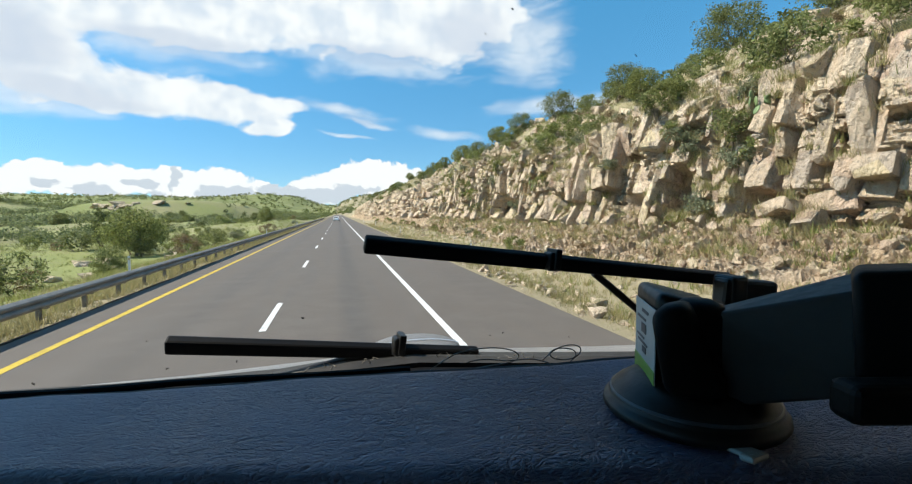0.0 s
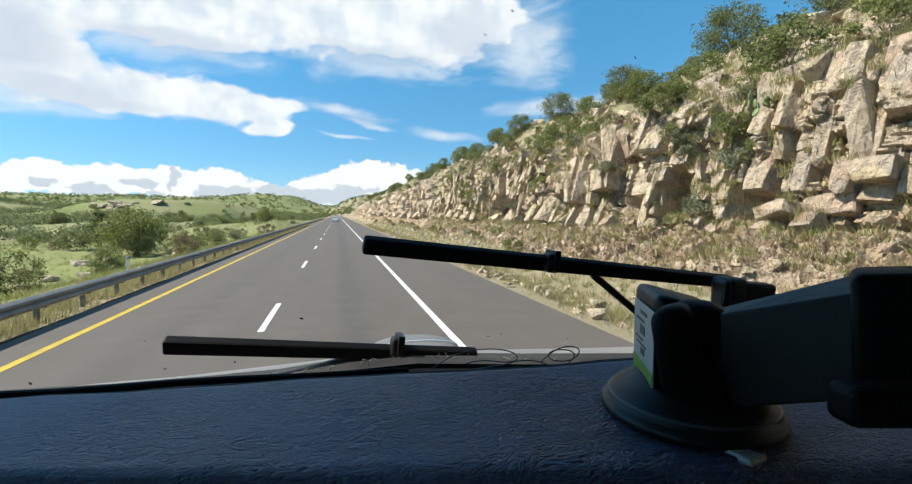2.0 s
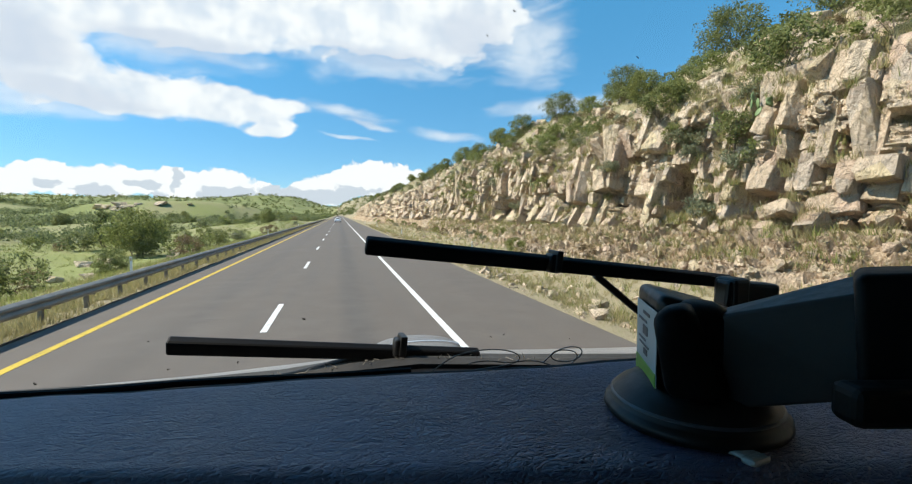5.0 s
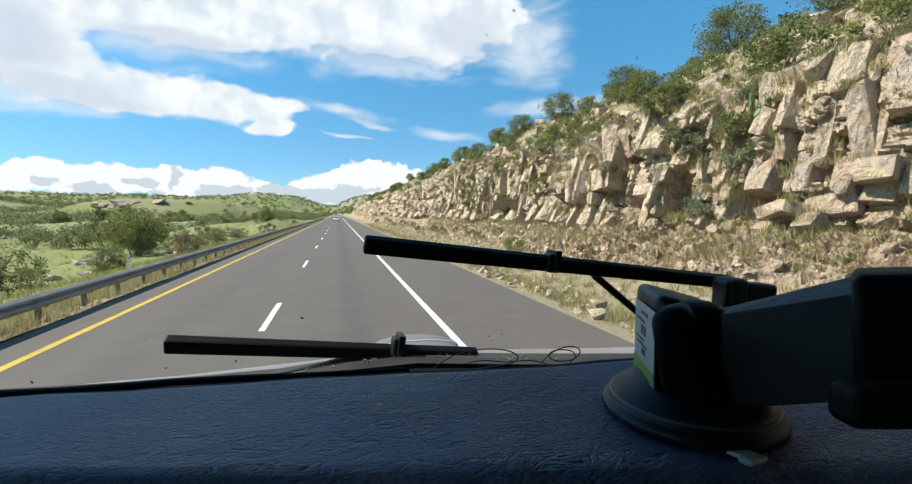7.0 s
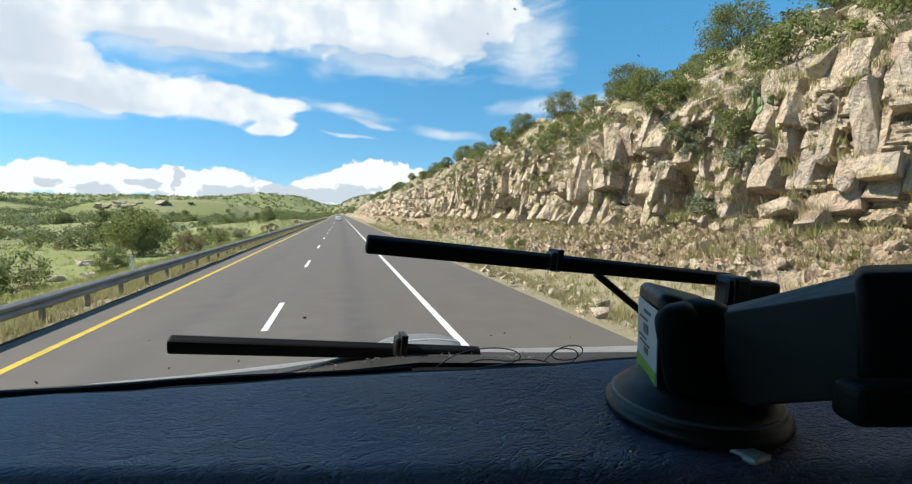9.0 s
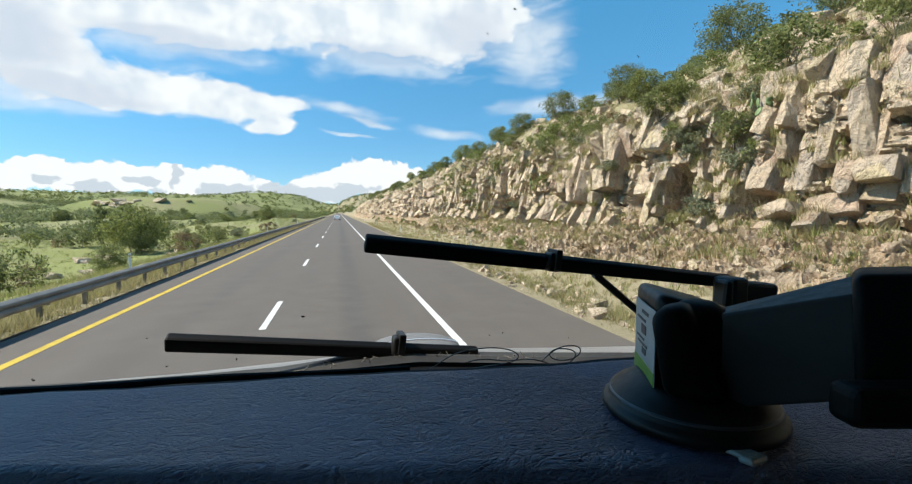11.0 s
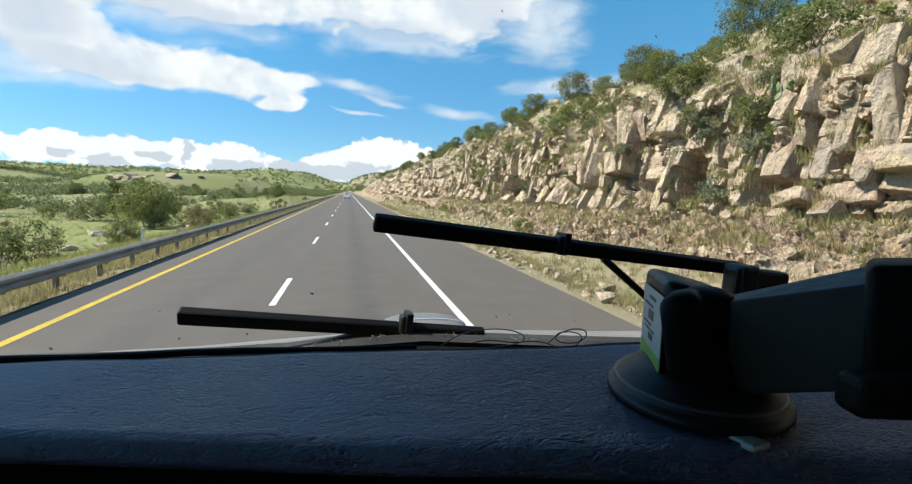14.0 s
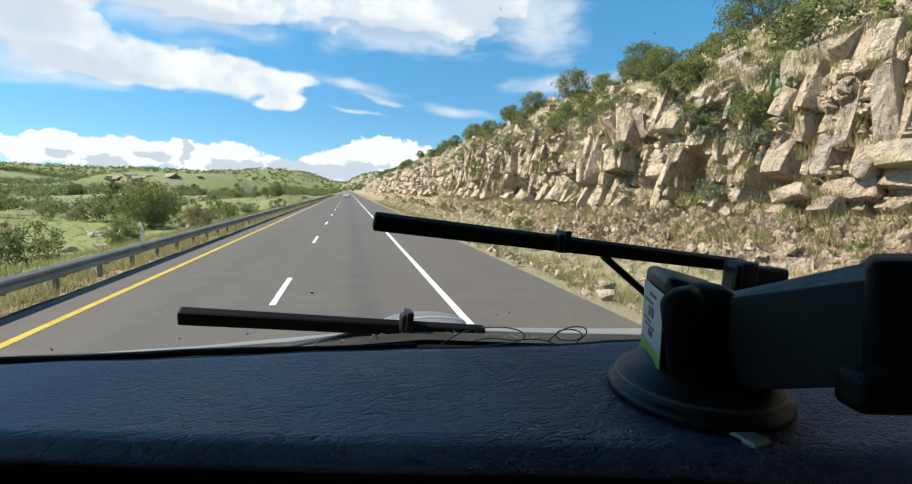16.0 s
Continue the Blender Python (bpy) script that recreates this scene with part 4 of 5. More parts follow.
scatter(SHRUBS, [(-rng.uniform(9, 60), y) for y in rng.uniform(75, 220, 50)], 0.7, 1.4)
set_down(TREES[3], -27.0, 62.0, 1.1, 20.0)
set_down(TREES[2], -20.5, 54.0, 1.35, 140.0, 0.2)
for ob in TREES + SHRUBS:      # the pattern plants take a place of their own behind the truck
    k = (TREES + SHRUBS).index(ob)
    ob.location = (-14.0 - 4.0 * (k % 4), -12.0 - 6.0 * (k // 4), float(land(-14.0 - 4.0 * (k % 4), -12.0 - 6.0 * (k // 4))))


def far_woods(name, spots, size, per, leaf, material, label):
    r = np.random.default_rng(5)
    centres, radii = [], []
    for x, y in spots:
        s = size * r.uniform(0.6, 1.3)
        z = float(land(x, y))
        for k in range(4):
            centres.append((x + r.normal() * s * 0.35, y + r.normal() * s * 0.35, z + s * r.uniform(0.25, 0.75)))
            radii.append(s * r.uniform(0.3, 0.55))
    v, f = leaf_cloud(r, centres, radii, per, leaf, 0.75)
    return tagged(meshed(name, v.tolist(), f.tolist(), material), label, "woods", kind="stuff")


spots = wooded([(-rng.uniform(45, 420), rng.uniform(60, 700)) for k in range(7000)], 0.22) + [(-rng.uniform(14, 60), rng.uniform(230, 800)) for k in range(260)]
far_woods("far_woods", spots, 3.9, 24, 0.42, LEAF_HAZED, "scattered olive green scrub trees on the far hills")
spots = wooded([(-rng.uniform(24, 75), rng.uniform(55, 260)) for k in range(420)], 0.1)
far_woods("far_woods", spots, 2.4, 60, 0.20, LEAF_HAZED, "loose green thickets between the fields")
ridge_line = [(-rng.normal(335, 28), rng.uniform(60, 800)) for k in range(900)]
far_woods("far_woods", ridge_line, 4.2, 20, 0.5, LEAF_GREEN, "dark tree line along the far ridge")
spots = [(rng.uniform(14, 90), rng.uniform(200, 800)) for k in range(420)] + wooded([(-rng.uniform(40, 380), rng.uniform(60, 600)) for k in range(1500)], 0.15)
far_woods("far_woods", spots, 2.6, 20, 0.36, LEAF_HAZED, "scattered bright green oaks on the far hills")
spots = [(x, y) for x, y in ((rng.uniform(-320, 260), rng.uniform(420, 1250)) for k in range(2200)) if abs(x) > 15]
far_woods("far_woods", spots, 4.6, 12, 0.8, LEAF_GREEN, "dark green woods where the road runs out of sight")
spots = [(rng.uniform(-1500, 1500), rng.uniform(900, 2500)) for k in range(3000)]
far_woods("far_woods", spots, 9.0, 4, 2.8, LEAF_GREEN, "dense green woods on the distant ridge")


def tufts(name, label, spots, tall, blades, material):
    """Grass blades in tufts, one mesh."""
    r = np.random.default_rng(3)
    spots = np.asarray(spots)
    n = len(spots) * blades
    p = np.repeat(np.column_stack([spots, land(spots[:, 0], spots[:, 1]) - 0.02]), blades, 0)
    p[:, :2] += r.normal(size=(n, 2)) * 0.07
    size = np.repeat(r.uniform(0.5, 1.3, len(spots)), blades)[:, None] * tall * r.uniform(0.5, 1.2, (n, 1))
    lean = r.normal(size=(n, 2)) * 0.38 * size
    a = r.uniform(0, math.tau, n)
    side = np.column_stack([np.cos(a), np.sin(a), np.zeros(n)]) * (0.006 + 0.012 * size)
    top = p + np.column_stack([lean, size[:, 0]])
    v = np.stack([p - side, p + side, top], 1).reshape(-1, 3)
    return tagged(meshed(name, v.tolist(), np.arange(n * 3).reshape(-1, 3).tolist(), material), label, "grass", kind="stuff")


def ledge_points(count, seed, first=6):
    """Places where the rock steps back enough for soil."""
    r = np.random.default_rng(seed)
    d_row, d_col = near_face[1:, :-1] - near_face[:-1, :-1], near_face[:-1, 1:] - near_face[:-1, :-1]
    up = np.cross(d_col, d_row)
    flat = np.abs(up[..., 2]) / (np.linalg.norm(up, axis=-1) + 1e-9)
    rows, cols = np.nonzero((flat > 0.70) & (np.arange(59)[:, None] > first))
    pick = r.integers(0, len(rows), count)
    return near_face[rows[pick], cols[pick]] + r.normal(size=(count, 3)) * (0.12, 0.15, 0.02)


def ledges(name, label, count, tall, blades, material, seed):
    """Grass rooted where the rock steps back."""
    r = np.random.default_rng(seed)
    n = count * blades
    spots = ledge_points(count, seed)
    spots[::2] = np.asarray(tops)[r.integers(0, len(tops), len(spots[::2]))]
    p = np.repeat(spots, blades, 0) + np.column_stack([r.normal(size=(n, 2)) * 0.10, np.zeros(n)])
    size = tall * r.uniform(0.4, 1.2, (n, 1))
    a = r.uniform(0, math.tau, n)
    side = np.column_stack([np.cos(a), np.sin(a), np.zeros(n)]) * 0.011
    top = p + np.column_stack([r.normal(size=(n, 2)) * 0.4 * size, size[:, 0]])
    v = np.stack([p - side, p + side, top], 1).reshape(-1, 3)
    return tagged(meshed(name, v.tolist(), np.arange(n * 3).reshape(-1, 3).tolist(), material), label, "grass", kind="stuff")


for x, y, z in ledge_points(34, 71, 14):
    k = int(rng.integers(4))
    copy_thing(SHRUBS[(0, 1, 2, 1)[k]], pose(float(x) - 0.25, float(y), float(z) - 0.05, 0, 0, float(rng.uniform(0, 360))) @ Matrix.Scale(float(rng.uniform(0.3, 0.62)), 4))
ripe = [p for p in tops if 2.2 < p.z < 6.5 and 9 < p.y < 60]
for k in range(34):
    p = ripe[int(rng.integers(len(ripe)))]
    copy_thing(SHRUBS[(1, 2, 3, 1, 0)[k % 5]], pose(p.x - 0.1, p.y, p.z - 0.12, 0, 0, 61.0 * k) @ Matrix.Scale(float(rng.uniform(0.4, 0.85)), 4))
ledges("grass", "bleached grass growing from ledges of the rock face", 6500, 0.40, 15, GRASS_STRAW, 17)
ledges("grass", "green weeds growing from ledges of the rock face", 3000, 0.36, 16, GRASS_GREEN, 18)


def spread(n, x0, x1, y0, y1, power=1.6):
    return np.column_stack([rng.uniform(x0, x1, n), y0 + (y1 - y0) * rng.uniform(0, 1, n) ** power])


tufts("grass", "dry straw-coloured grass along the ditch below the rocks", np.concatenate([spread(2900, 6.3, 11.5, 3, 120), spread(700, 5.35, 6.4, 3, 90)]), 0.28, 14, GRASS_STRAW)
tufts("grass", "green roadside grass in front of the rocks", spread(700, 6.3, 11.0, 3, 90), 0.34, 10, GRASS_GREEN)
tufts("grass", "short weeds on the gravel strip", spread(900, 5.25, 6.6, 3, 80), 0.13, 9, GRASS_GREEN)
tufts("grass", "pale grass between the guardrail and the field", np.concatenate([spread(5200, -8.8, -6.08, 2, 110), spread(700, -13, -8.5, 4, 80)]), 0.27, 13, GRASS_STRAW)
tufts("grass", "green grass beyond the guardrail", np.concatenate([spread(700, -10, -6.6, 2, 110), spread(9000, -45, -9, 6, 140)]), 0.34, 11, GRASS_GREEN)
slope = spread(15000, 4.0, 20.0, 4, 150)
slope[:, 0] += foot(slope[:, 1])
tufts("grass", "bleached grass on the ledges and the top of the cut", slope[:7000], 0.38, 11, GRASS_STRAW)
tufts("grass", "green grass on the ledges and the top of the cut", slope[7000:], 0.36, 11, GRASS_GREEN)


# prickly pear on the ledges
def cactus(seed):
    r = np.random.default_rng(seed)
    ob = thing("prickly_pear", "pale green prickly pear cactus on a rock ledge", "cactus", "cacti on the ledges")
    for k in range(9):
        a, h = r.uniform(0, math.tau), 0.14 + 0.26 * (k // 4)
        m = pose(math.cos(a) * 0.16 * (1 + k % 3 * 0.5), math.sin(a) * 0.16 * (1 + k % 3 * 0.5), h, r.uniform(60, 115), 0, math.degrees(a) + 90) @ Matrix.Diagonal((0.13, 0.17, 0.03, 1))
        bm = bmesh.new()
        bmesh.ops.create_icosphere(bm, subdivisions=2, radius=1.0, matrix=m)
        part("pad", bm, PAD, ob, smooth=True)
    return ob


pear = cactus(3)
perches = [p for p in sorted((q for q in tops if 3.5 < q.z < 7.5), key=lambda q: q.y) if 12 < p.y < 34]
pear.matrix_basis = Matrix.Translation(perches[0] + Vector((0, 0, -0.08)))
for k in (1, 2, 3):
    copy_thing(pear, Matrix.Translation(perches[k * len(perches) // 4] + Vector((0, 0, -0.08))) @ pose(0, 0, 0, 0, 0, 130.0 * k) @ Matrix.Scale(0.9, 4))


# ------------------------------------------------------------------ guardrail and marker posts
rail = thing("guardrail", "weathered galvanised steel guardrail on posts beside the road", "guardrail")
bend = ((0.000, 0.00), (0.028, 0.02), (0.075, 0.055), (0.083, 0.09), (0.060, 0.125), (0.010, 0.155), (0.060, 0.185), (0.083, 0.22), (0.075, 0.255), (0.028, 0.29), (0.0, 0.31))
rail_mesh = None
for k in range(-1, 40):
    y0 = 7.62 * k
    if rail_mesh is None:
        beam = part("beam", strip([[(-6.20 + d - 0.085, y, 0.32 + z) for y in (0.0, 7.66)] for d, z in bend], 0.004, (-1, 0, 0)), STEEL, rail)
        rail_mesh = beam.data
    else:
        beam = new("beam", rail_mesh)
        beam.parent = rail
    beam.location = (0.003 * (k % 2), y0, 0.0)
post_mesh = block_mesh = bolt_mesh = None
for k in range(-3, 120):
    y = 1.9 * k + 0.6
    if post_mesh is None:
        p = part("post", boxed((-6.49, 0, -0.07), (0.11, 0.06, 1.0), bevel=0.006, segments=1), POST_WOOD, rail)
        b = part("spacer_block", boxed((-6.355, 0, 0.41), (0.13, 0.07, 0.26), bevel=0.006, segments=1), POST_WOOD, rail)
        post_mesh, block_mesh = p.data, b.data
    else:
        p, b = new("post", post_mesh), new("spacer_block", block_mesh)
        p.parent = b.parent = rail
    p.location = b.location = (0, y, 0.0)
    p.rotation_euler[1] = 0.02 * math.sin(k * 2.3)


def marker(x, y):
    ob = thing("delineator_post", "slim white marker post with a reflector beside the road", "marker post", "marker posts", place=(x, y, float(land(x, y))))
    part("stake", boxed((0, 0, 0.45), (0.09, 0.03, 1.1), bevel=0.006), MARKER, ob)
    part("reflector", boxed((0, -0.018, 0.88), (0.07, 0.012, 0.10), bevel=0.003), plain("reflector", (0.55, 0.45, 0.25), 0.3), ob)
    return ob


for x, y in ((7.6, 26.0), (7.6, 58.0), (7.4, 95.0), (7.4, 140.0), (-8.2, 21.0), (-8.0, 56.0), (-8.0, 96.0)):
    marker(x, y)


# ------------------------------------------------------------------ a car ahead and a far roof
car = thing("car", "white car driving far ahead in the lane", "car", place=(-0.6, 150.0, 0.004))
part("body", box(boxed((0, 0, 0.62), (1.85, 4.5, 0.62), bevel=0.14, segments=3), (0, 0.3, 1.15), (1.6, 2.9, 0.62), bevel=0.2, segments=3), PAINT_CAR, car)
part("rear_window", boxed((0, -1.17, 1.24), (1.25, 0.06, 0.26), bevel=0.02), DARK_GLASS, car)
part("bumper", boxed((0, -2.26, 0.48), (1.75, 0.12, 0.22), bevel=0.04), PAINT_CAR, car)
for s in (-1, 1):
    part("tail_light", boxed((s * 0.76, -2.24, 0.78), (0.26, 0.06, 0.16), bevel=0.02), RED_LENS, car)
    for y in (-1.4, 1.4):
        tyre = part("wheel", rod(bmesh.new(), (s * 0.68, y, 0.33), (s * 0.93, y, 0.33), 0.33, sides=24), RUBBER, car)
        part("rim", rod(bmesh.new(), (s * 0.90, y, 0.33), (s * 0.94, y, 0.33), 0.21, sides=18), STEEL, tyre)

barn = thing("barn", "pale metal-roofed building on the far hill", "building", place=(-150.0, 165.0, float(land(-150.0, 165.0)) - 0.3))
part("wall", boxed((0, 0, 1.6), (16.0, 9.0, 3.4)), MARKER, barn)
part("roof", strip([[(-8.6, y, z), (8.6, y, z)] for y, z in ((-5.2, 3.1), (0, 5.0), (5.2, 3.1))], 0.15), plain("metal_roof", (0.5, 0.52, 0.55), 0.4, 0.4, grain=3), barn)


# ------------------------------------------------------------------ the truck's cab
def at_eye(x, y, z):
    return Vector((x, y, z + EYE))


truck = thing("truck", "dark-lined truck cab with a pale grey hood", "truck")
# the unseen roof, lining and skin, runs past the glass to shade the dashboard
lining = ((("roof_lining"), (0.1, -0.35, 0.50), (2.2, 1.64, 0.06)), ("back_panel", (0.1, -1.19, -0.35), (2.2, 0.06, 1.76)), ("floor_panel", (0.1, -0.35, -1.26), (2.2, 1.74, 0.06)),
          ("firewall", (0.1, 0.50, -0.76), (2.2, 0.06, 1.04)), *(row for x in (-1.03, 1.23) for row in (
              ("door_panel", (x, -0.33, -0.70), (0.06, 1.70, 1.18)), ("window_header", (x, -0.33, 0.42), (0.06, 1.70, 0.10)),
              ("front_pillar", (x, 0.32, 0.13), (0.06, 0.14, 0.48)), ("rear_pillar", (x, -0.98, 0.13), (0.06, 0.36, 0.48)))))
for name, c, s in lining:
    part(name, boxed(at_eye(*c), s, bevel=0.01), DARK_TRIM, truck)
for x in (-1.03, 1.23):
    pane = part("side_window", boxed(at_eye(x, -0.275, 0.13), (0.008, 1.05, 0.48)), GLASS, truck, "clear side window")
    pane.visible_shadow = False
skins = (("roof_skin", (0.1, -0.35, 0.55), (2.32, 1.68, 0.04)), ("back_skin", (0.1, -1.245, -0.33), (2.32, 0.04, 1.80)), ("door_skin", (-1.085, -0.33, -0.70), (0.04, 1.72, 1.16)), ("door_skin", (1.285, -0.33, -0.70), (0.04, 1.72, 1.16)))
for name, c, s in skins:
    part(name, boxed(at_eye(*c), s, bevel=0.015, segments=3), HOOD_PAINT, truck)
pane_n = Vector((0, math.cos(0.42), math.sin(0.42)))
pane_up = Vector((0, -math.sin(0.42), math.cos(0.42)))


def on_pane(x, rise, out=0.0):
    """A point of the windscreen: across, up along the glass, and out from it."""
    return at_eye(x, 0.395, -0.155) + pane_up * rise + pane_n * out


screen = part("windscreen", strip([[on_pane(x, r, -0.04 * (x - 0.1) ** 2) for x in np.linspace(-1.0, 1.2, 23)] for r in (-0.02, 0.35, 0.72)]), GLASS, truck, "clear windscreen with bug smears", True)
screen.visible_shadow = False
hood_front = ((-1.0, 0.80, -0.315), (-0.575, 0.93, -0.304), (-0.40, 0.95, -0.306), (-0.285, 0.95, -0.3055), (-0.12, 0.96, -0.302), (0.14, 0.95, -0.288), (0.40, 0.94, -0.305), (0.685, 0.94, -0.330), (1.2, 0.80, -0.35))
part("hood", strip([[at_eye(x, 0.45 + (y - 0.45) * t, -0.185 + (z + 0.185) * t ** 1.3) for x, y, z in hood_front] for t in np.linspace(0, 1, 9)]
                   + [[at_eye(x, y + 0.03, z - 0.03) for x, y, z in hood_front], [at_eye(x, y + 0.05, -1.2) for x, y, z in hood_front]], 0.006), HOOD_PAINT, truck, smooth=True)
bulge = bmesh.new()
bmesh.ops.create_uvsphere(bulge, u_segments=32, v_segments=14, radius=1.0, matrix=Matrix.Translation(at_eye(0.160, 0.99, -0.2975)) @ Matrix.Diagonal((0.100, 0.09, 0.019, 1)))
part("hood_bulge", bulge, HOOD_PAINT, truck, smooth=True)
# bright rod along the crest: the hood's highlight line built as a shape
highlight_line = bmesh.new()
crest = [at_eye(0.160 + 0.099 * math.cos(a), 0.975, -0.2975 + 0.0195 * math.sin(a)) for a in np.linspace(0.35, 2.95, 22)]
for p, q in zip(crest, crest[1:]):
    rod(highlight_line, p, q, 0.0026, 0.0026, 6)
part("hood_trim", highlight_line, HIGHLIGHT_METAL, truck, "thin bright rod standing in for a highlight on the hood")
cowl_edge = ((-0.9, -0.136), (-0.26, -0.1377), (-0.18, -0.1400), (-0.115, -0.1400), (-0.054, -0.1391), (0.0075, -0.1335), (0.0620, -0.1325), (0.18, -0.1435), (0.31, -0.1535), (1.1, -0.16))
part("cowl", strip([[at_eye(x, 0.43, z) for x, z in cowl_edge], [at_eye(x, 0.385, z + 0.009) for x, z in cowl_edge], [at_eye(x, 0.37, z + 0.008) for x, z in cowl_edge]], 0.004), COWL_PLASTIC, truck, "dusty black cowl strip")
part("cowl_tray", strip([[at_eye(x, 0.372, z + 0.004) for x, z in cowl_edge], [at_eye(x, 0.27, -0.128) for x, z in cowl_edge]], 0.004), RUBBER, truck, "black tray under the glass")
seal = bmesh.new()
seal_line = [(-0.95, 0.30, -0.105), (-0.2586, 0.335, -0.1091), (-0.2029, 0.335, -0.1105), (-0.1728, 0.335, -0.1118), (-0.141, 0.335, -0.1121), (-0.1074, 0.335, -0.1121), (-0.0719, 0.335, -0.1130), (-0.0185, 0.335, -0.1155), (0.05, 0.337, -0.118)]
for p, q in zip(seal_line, seal_line[1:]):
    rod(seal, at_eye(*p), at_eye(*q), 0.0026, 0.0026, 8)
part("window_seal", seal, RUBBER, truck, "black rubber seal of the windscreen")
part("underbody", boxed((0.1, 0.0, 0.75), (2.1, 2.2, 0.7), bevel=0.05), BLACK, truck)
for x in (-0.85, 1.05):
    for y in (0.50, -0.72):
        wheel = part("wheel", rod(bmesh.new(), (x - 0.14, y, 0.5), (x + 0.14, y, 0.5), 0.5, sides=28), RUBBER, truck)
        part("rim", rod(bmesh.new(), (x - 0.15, y, 0.5), (x + 0.15, y, 0.5), 0.28, sides=20), STEEL, wheel)

haze = part("glass_smear", strip([[(x, -z * 0.447, z) for x in (-0.012, 0.0, 0.012)] for z in (-0.012, 0.0, 0.012)]), make_smear(), truck, "faint white smear on the glass")
haze.location = at_eye(0.0488, 0.3183, 0.0093)
haze.visible_shadow = False
r = np.random.default_rng(9)
for x, y, z, s in ((-0.028, 0.367, -0.079, 1.6), (-0.078, 0.382, -0.1136, 1), (0.126, 0.379, -0.1066, 1.2), (0.138, 0.3786, -0.1057, 1.5), (-0.134, 0.371, -0.0894, 1.2), (0.200, 0.300, 0.0705, 1.5),
                   (0.225, 0.292, 0.088, 1.2), (0.106, 0.276, 0.124, 1), (0.091, 0.282, 0.11, 1), (0.199, 0.284, 0.107, 1), (-0.21, 0.384, -0.118, 1.6), (0.204, 0.383, -0.1155, 1.2), (-0.126, 0.383, -0.115, 1.4)):
    smears = bmesh.new()
    for k in range(3):
        c = at_eye(x + r.normal() * 0.0005, y - 0.006, z + r.normal() * 0.0004)
        m = Matrix.Translation(c) @ pose(0, 0, 0, 90 - 24, 0, 0) @ Matrix.Diagonal((s * r.uniform(0.0002, 0.0007), s * r.uniform(0.0002, 0.0005), 0.0003, 1))
        bmesh.ops.create_icosphere(smears, subdivisions=1, radius=1.0, matrix=m)
    part("bug_spot", smears, BUG, truck, "small dark bug spot on the glass")

litter = bmesh.new()
for k in range(46):
    x = r.uniform(-0.13, 0.20)
    c = at_eye(x, 0.384 + r.normal() * 0.003, float(np.interp(x, [p[0] for p in cowl_edge], [p[1] for p in cowl_edge])) + 0.009 + abs(r.normal()) * 0.0012)
    d = Vector((r.normal(), r.normal() * 0.4, abs(r.normal()) * 0.5)).normalized() * r.uniform(0.001, 0.0045)
    rod(litter, c - d, c + d, 0.0005, 0.0002, 4)
ob = part("leaf_litter", litter, plain("dusty_litter", (0.20, 0.185, 0.16), 0.9, grain=200, vary=0.4))
tagged(ob, "dusty twigs and leaf bits caught on the cowl", "debris", kind="stuff")

# dashboard: padded top, rolled near lip
dash = thing("dashboard", "black padded vinyl dashboard with creased leather grain", "dashboard", place=at_eye(0, 0, -0.095))


def dash_rows():
    rows = []
    xs_d = np.linspace(-1.0, 1.2, 120)
    for t in np.linspace(0, 1, 26):
        row = []
        for x in xs_d:
            far, near = 0.273 - 0.075 * x - 0.10 * max(0, abs(x) - 0.3) ** 2, 0.165 - 0.25 * max(min(x, 0.4), -0.4)
            y = far + (near - far) * t
            z = 0.0012 * float(wave(x, y, 0.05, 31)) - 0.006 * (1 - ease(t, 0, 0.05)) - 0.05 * float(ease(t, 0.93, 1.25))
            row.append((x, y, z))
        rows.append(row)
    return rows


top_rows = dash_rows()
part("padded_top", strip(top_rows, 0.004), VINYL, dash, smooth=True)
part("fascia", strip([[(x, y - d, h) for x, y, z in top_rows[-1]] for d, h in ((0.002, -0.030), (0.012, -0.045), (0.012, -0.20), (-0.10, -0.21), (-0.10, -0.9))], 0.004, (0, 1, 0)), BLACK, dash, "black lower fascia")
bead = bmesh.new()
for p, q in zip(top_rows[0], top_rows[0][1:]):
    rod(bead, (p[0], p[1] + 0.001, p[2] + 0.003), (q[0], q[1] + 0.001, q[2] + 0.003), 0.0016, 0.0016, 6)
part("edge_piping", bead, PIPING, dash, "grey piping along the far edge")

# wipers on the outside of the glass
def bar(a, b, wide, deep, taper=1.0, bevel=0.002):
    a, b = Vector(a), Vector(b)
    turn = Matrix(((b - a).normalized(), pane_n, (b - a).normalized().cross(pane_n))).transposed()
    bm = bmesh.new()
    got = box(bm, (a + b) / 2, ((b - a).length, deep, wide), turn, bevel)
    if taper != 1.0:
        for v in bm.verts:
            k = (v.co - a).dot((b - a).normalized()) / (b - a).length
            s = taper + (1 - taper) * k
            axis = a.lerp(b, k)
            v.co = axis + (v.co - axis) * s
    return bm


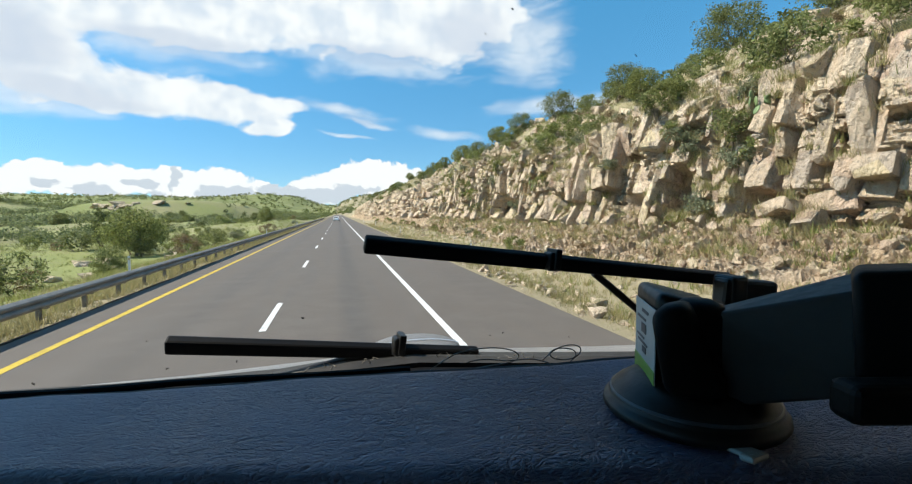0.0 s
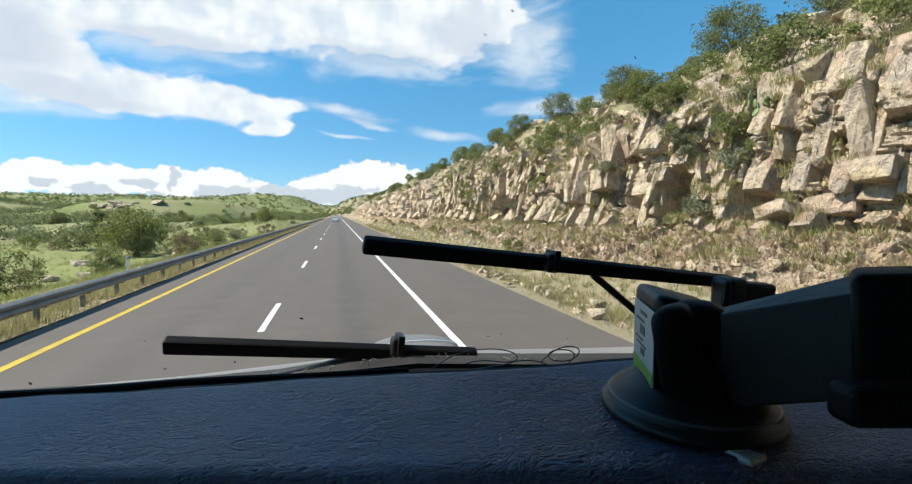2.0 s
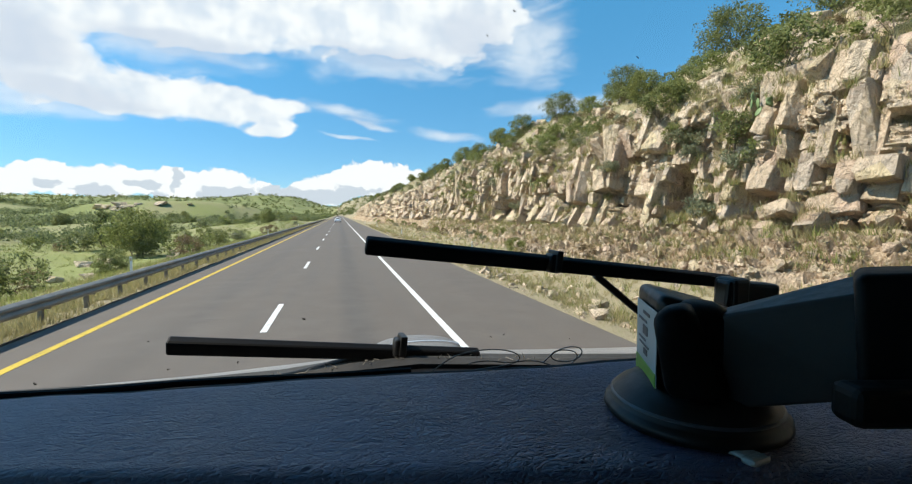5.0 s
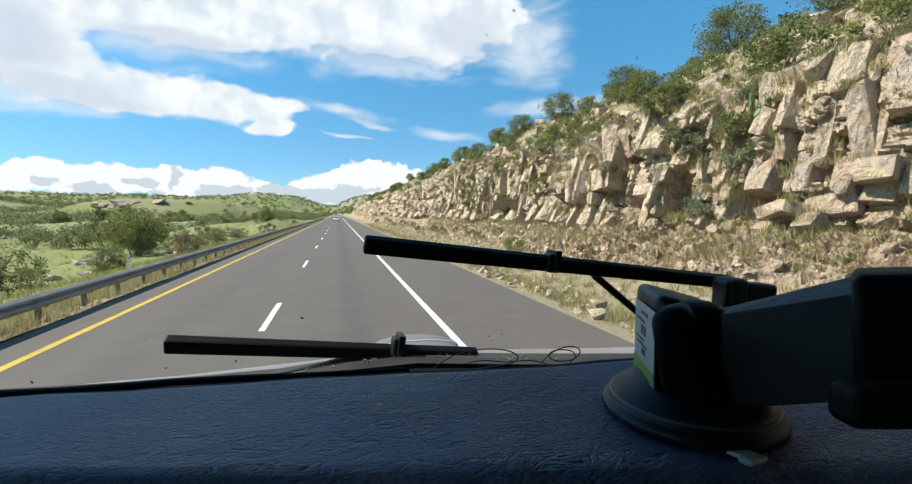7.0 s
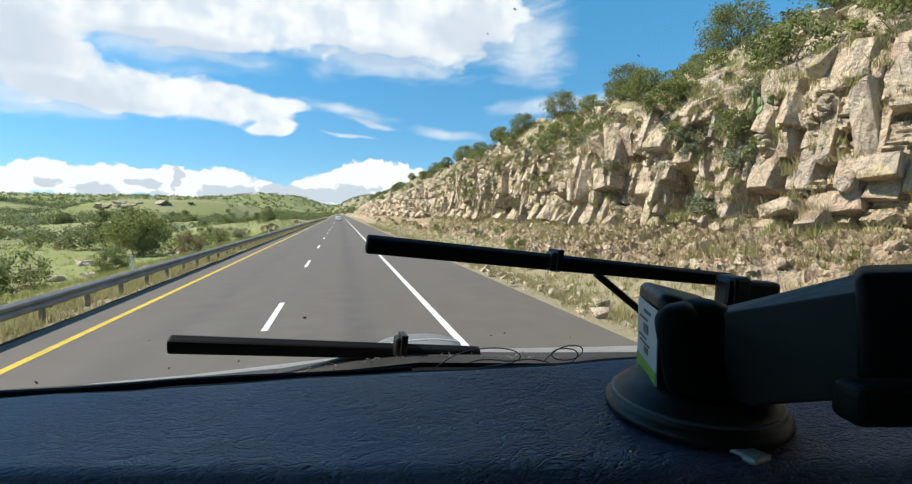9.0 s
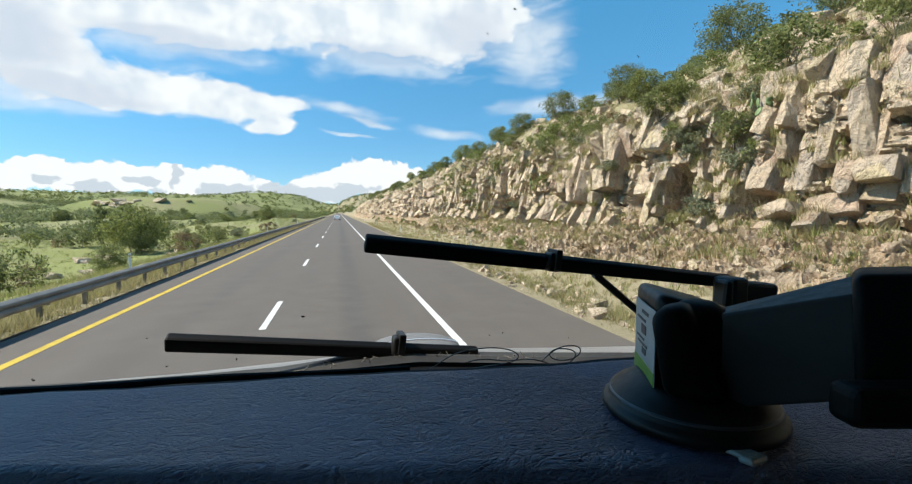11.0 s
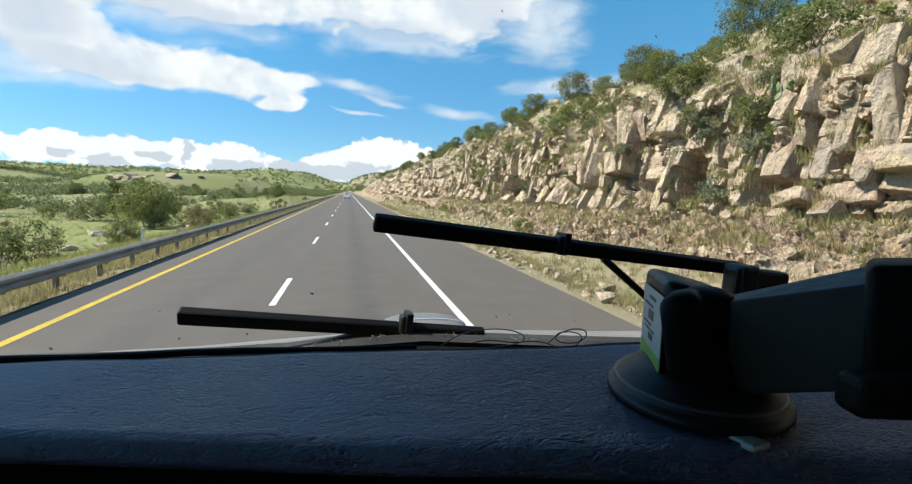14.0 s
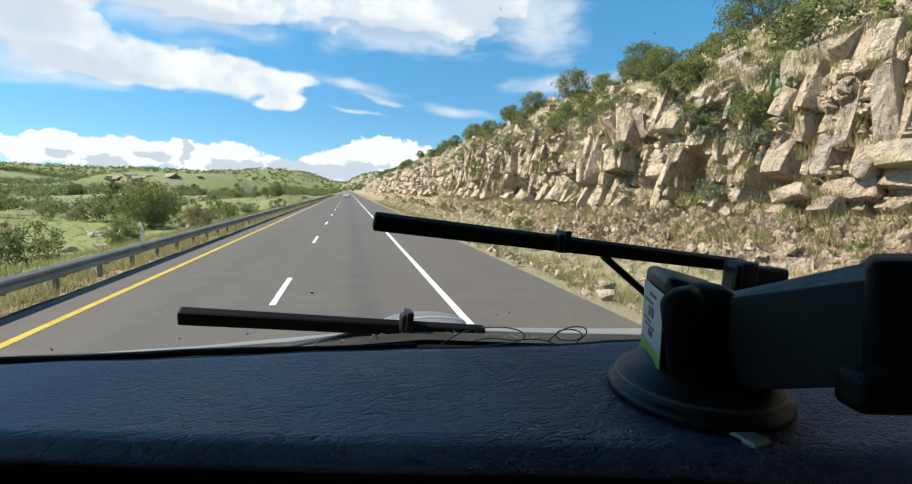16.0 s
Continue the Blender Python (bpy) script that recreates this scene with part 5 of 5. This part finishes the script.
def wiper(label, tip, end, clip, strut, wide):
    ob = thing("windscreen_wiper", label, "wiper", "wipers on the windscreen")
    tip, end = at_eye(*tip), at_eye(*end)
    blade = part("blade", bar(tip, end, wide, 0.009, 1.08), RUBBER, ob)
    ridge = (end - tip).normalized().cross(pane_n) * (wide * 0.30)
    part("spine", bar(tip.lerp(end, 0.03) + pane_n * 0.004 + ridge * 0.2, end + pane_n * 0.004 + ridge * 0.2, wide * 0.45, 0.008), BLACK, blade)
    c = at_eye(*clip)
    part("clip", box(boxed(c, (0.011, 0.014, wide * 1.28), along(tip, end), 0.002), c + Vector((0.002, 0, 0.002)), (0.006, 0.018, wide * 1.42), along(tip, end), 0.001), BLACK, ob)
    arm = part("arm", bar(at_eye(*strut[0]), at_eye(*strut[1]), 0.0068, 0.007), BLACK, ob)
    return ob


upper = wiper("black rubber wiper raised across the windscreen", (0.019, 0.359, -0.0235), (0.385, 0.379, -0.0695), (0.180, 0.364, -0.0430), ((0.228, 0.375, -0.056), (0.300, 0.392, -0.107)), 0.0128)
part("pivot_housing", box(boxed(at_eye(0.377, 0.352, -0.078), (0.056, 0.02, 0.026), along((0, 0, 0), (1, -0.1, -0.10)), 0.004), at_eye(0.363, 0.355, -0.076), (0.02, 0.026, 0.030), None, 0.004), BLACK, upper)
wiper("black rubber wiper lying low along the cowl", (-0.1315, 0.392, -0.1005), (0.125, 0.408, -0.1335), (0.049, 0.396, -0.1165), ((-0.056, 0.40, -0.139), (0.03, 0.408, -0.124)), 0.0122)

# loose thin cable between the glass and the dashboard
def cable(label, pts, radius=0.00045):
    cu = bpy.data.curves.new("cable", "CURVE")
    cu.dimensions, cu.bevel_depth, cu.bevel_resolution = "3D", radius, 2
    sp = cu.splines.new("NURBS")
    sp.points.add(len(pts) - 1)
    for p, q in zip(sp.points, pts):
        p.co = (*at_eye(*q), 1.0)
    sp.use_endpoint_u, sp.order_u = True, 4
    cu.materials.append(CABLE)
    return tagged(new("cable", cu), label, "cable", "cables behind the dashboard")


cable("thin grey looped cable lying behind the dashboard", ((0.058, 0.318, -0.116), (0.0628, 0.318, -0.113), (0.0752, 0.3154, -0.1035), (0.0875, 0.3125, -0.0990), (0.108, 0.3074, -0.0968), (0.122, 0.3035, -0.0995), (0.1265, 0.3024, -0.105), (0.116, 0.3046, -0.1095), (0.0995, 0.3087, -0.111), (0.085, 0.312, -0.114)))
cable("thin grey cable coil lying behind the dashboard", ((0.140, 0.2976, -0.107), (0.1445, 0.2976, -0.1035), (0.1507, 0.2964, -0.0970), (0.165, 0.2928, -0.0948), (0.1698, 0.2915, -0.0996), (0.1628, 0.2927, -0.1068), (0.1475, 0.2963, -0.1067), (0.144, 0.297, -0.100), (0.156, 0.295, -0.0965), (0.169, 0.292, -0.101), (0.160, 0.293, -0.108)))
cable("thin grey cable lying along the dashboard edge", ((0.085, 0.300, -0.104), (0.098, 0.302, -0.102), (0.112, 0.300, -0.107), (0.128, 0.297, -0.103), (0.142, 0.294, -0.106), (0.152, 0.292, -0.112)))

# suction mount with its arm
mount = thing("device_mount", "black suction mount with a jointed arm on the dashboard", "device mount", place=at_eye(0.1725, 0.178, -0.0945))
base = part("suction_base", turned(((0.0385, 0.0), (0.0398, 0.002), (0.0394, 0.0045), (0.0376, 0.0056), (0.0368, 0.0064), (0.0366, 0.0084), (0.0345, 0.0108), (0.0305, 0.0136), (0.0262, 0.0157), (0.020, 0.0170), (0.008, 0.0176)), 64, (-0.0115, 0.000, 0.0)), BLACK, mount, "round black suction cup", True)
# paler ring: the highlight on the cup's edge put into the colour
part("rim_ring", turned(((0.0364, 0.0078), (0.0370, 0.0083), (0.0366, 0.0089), (0.0358, 0.0093)), 64, (-0.0115, 0.000, 0.0)), GLINT_GREY, base, smooth=True)
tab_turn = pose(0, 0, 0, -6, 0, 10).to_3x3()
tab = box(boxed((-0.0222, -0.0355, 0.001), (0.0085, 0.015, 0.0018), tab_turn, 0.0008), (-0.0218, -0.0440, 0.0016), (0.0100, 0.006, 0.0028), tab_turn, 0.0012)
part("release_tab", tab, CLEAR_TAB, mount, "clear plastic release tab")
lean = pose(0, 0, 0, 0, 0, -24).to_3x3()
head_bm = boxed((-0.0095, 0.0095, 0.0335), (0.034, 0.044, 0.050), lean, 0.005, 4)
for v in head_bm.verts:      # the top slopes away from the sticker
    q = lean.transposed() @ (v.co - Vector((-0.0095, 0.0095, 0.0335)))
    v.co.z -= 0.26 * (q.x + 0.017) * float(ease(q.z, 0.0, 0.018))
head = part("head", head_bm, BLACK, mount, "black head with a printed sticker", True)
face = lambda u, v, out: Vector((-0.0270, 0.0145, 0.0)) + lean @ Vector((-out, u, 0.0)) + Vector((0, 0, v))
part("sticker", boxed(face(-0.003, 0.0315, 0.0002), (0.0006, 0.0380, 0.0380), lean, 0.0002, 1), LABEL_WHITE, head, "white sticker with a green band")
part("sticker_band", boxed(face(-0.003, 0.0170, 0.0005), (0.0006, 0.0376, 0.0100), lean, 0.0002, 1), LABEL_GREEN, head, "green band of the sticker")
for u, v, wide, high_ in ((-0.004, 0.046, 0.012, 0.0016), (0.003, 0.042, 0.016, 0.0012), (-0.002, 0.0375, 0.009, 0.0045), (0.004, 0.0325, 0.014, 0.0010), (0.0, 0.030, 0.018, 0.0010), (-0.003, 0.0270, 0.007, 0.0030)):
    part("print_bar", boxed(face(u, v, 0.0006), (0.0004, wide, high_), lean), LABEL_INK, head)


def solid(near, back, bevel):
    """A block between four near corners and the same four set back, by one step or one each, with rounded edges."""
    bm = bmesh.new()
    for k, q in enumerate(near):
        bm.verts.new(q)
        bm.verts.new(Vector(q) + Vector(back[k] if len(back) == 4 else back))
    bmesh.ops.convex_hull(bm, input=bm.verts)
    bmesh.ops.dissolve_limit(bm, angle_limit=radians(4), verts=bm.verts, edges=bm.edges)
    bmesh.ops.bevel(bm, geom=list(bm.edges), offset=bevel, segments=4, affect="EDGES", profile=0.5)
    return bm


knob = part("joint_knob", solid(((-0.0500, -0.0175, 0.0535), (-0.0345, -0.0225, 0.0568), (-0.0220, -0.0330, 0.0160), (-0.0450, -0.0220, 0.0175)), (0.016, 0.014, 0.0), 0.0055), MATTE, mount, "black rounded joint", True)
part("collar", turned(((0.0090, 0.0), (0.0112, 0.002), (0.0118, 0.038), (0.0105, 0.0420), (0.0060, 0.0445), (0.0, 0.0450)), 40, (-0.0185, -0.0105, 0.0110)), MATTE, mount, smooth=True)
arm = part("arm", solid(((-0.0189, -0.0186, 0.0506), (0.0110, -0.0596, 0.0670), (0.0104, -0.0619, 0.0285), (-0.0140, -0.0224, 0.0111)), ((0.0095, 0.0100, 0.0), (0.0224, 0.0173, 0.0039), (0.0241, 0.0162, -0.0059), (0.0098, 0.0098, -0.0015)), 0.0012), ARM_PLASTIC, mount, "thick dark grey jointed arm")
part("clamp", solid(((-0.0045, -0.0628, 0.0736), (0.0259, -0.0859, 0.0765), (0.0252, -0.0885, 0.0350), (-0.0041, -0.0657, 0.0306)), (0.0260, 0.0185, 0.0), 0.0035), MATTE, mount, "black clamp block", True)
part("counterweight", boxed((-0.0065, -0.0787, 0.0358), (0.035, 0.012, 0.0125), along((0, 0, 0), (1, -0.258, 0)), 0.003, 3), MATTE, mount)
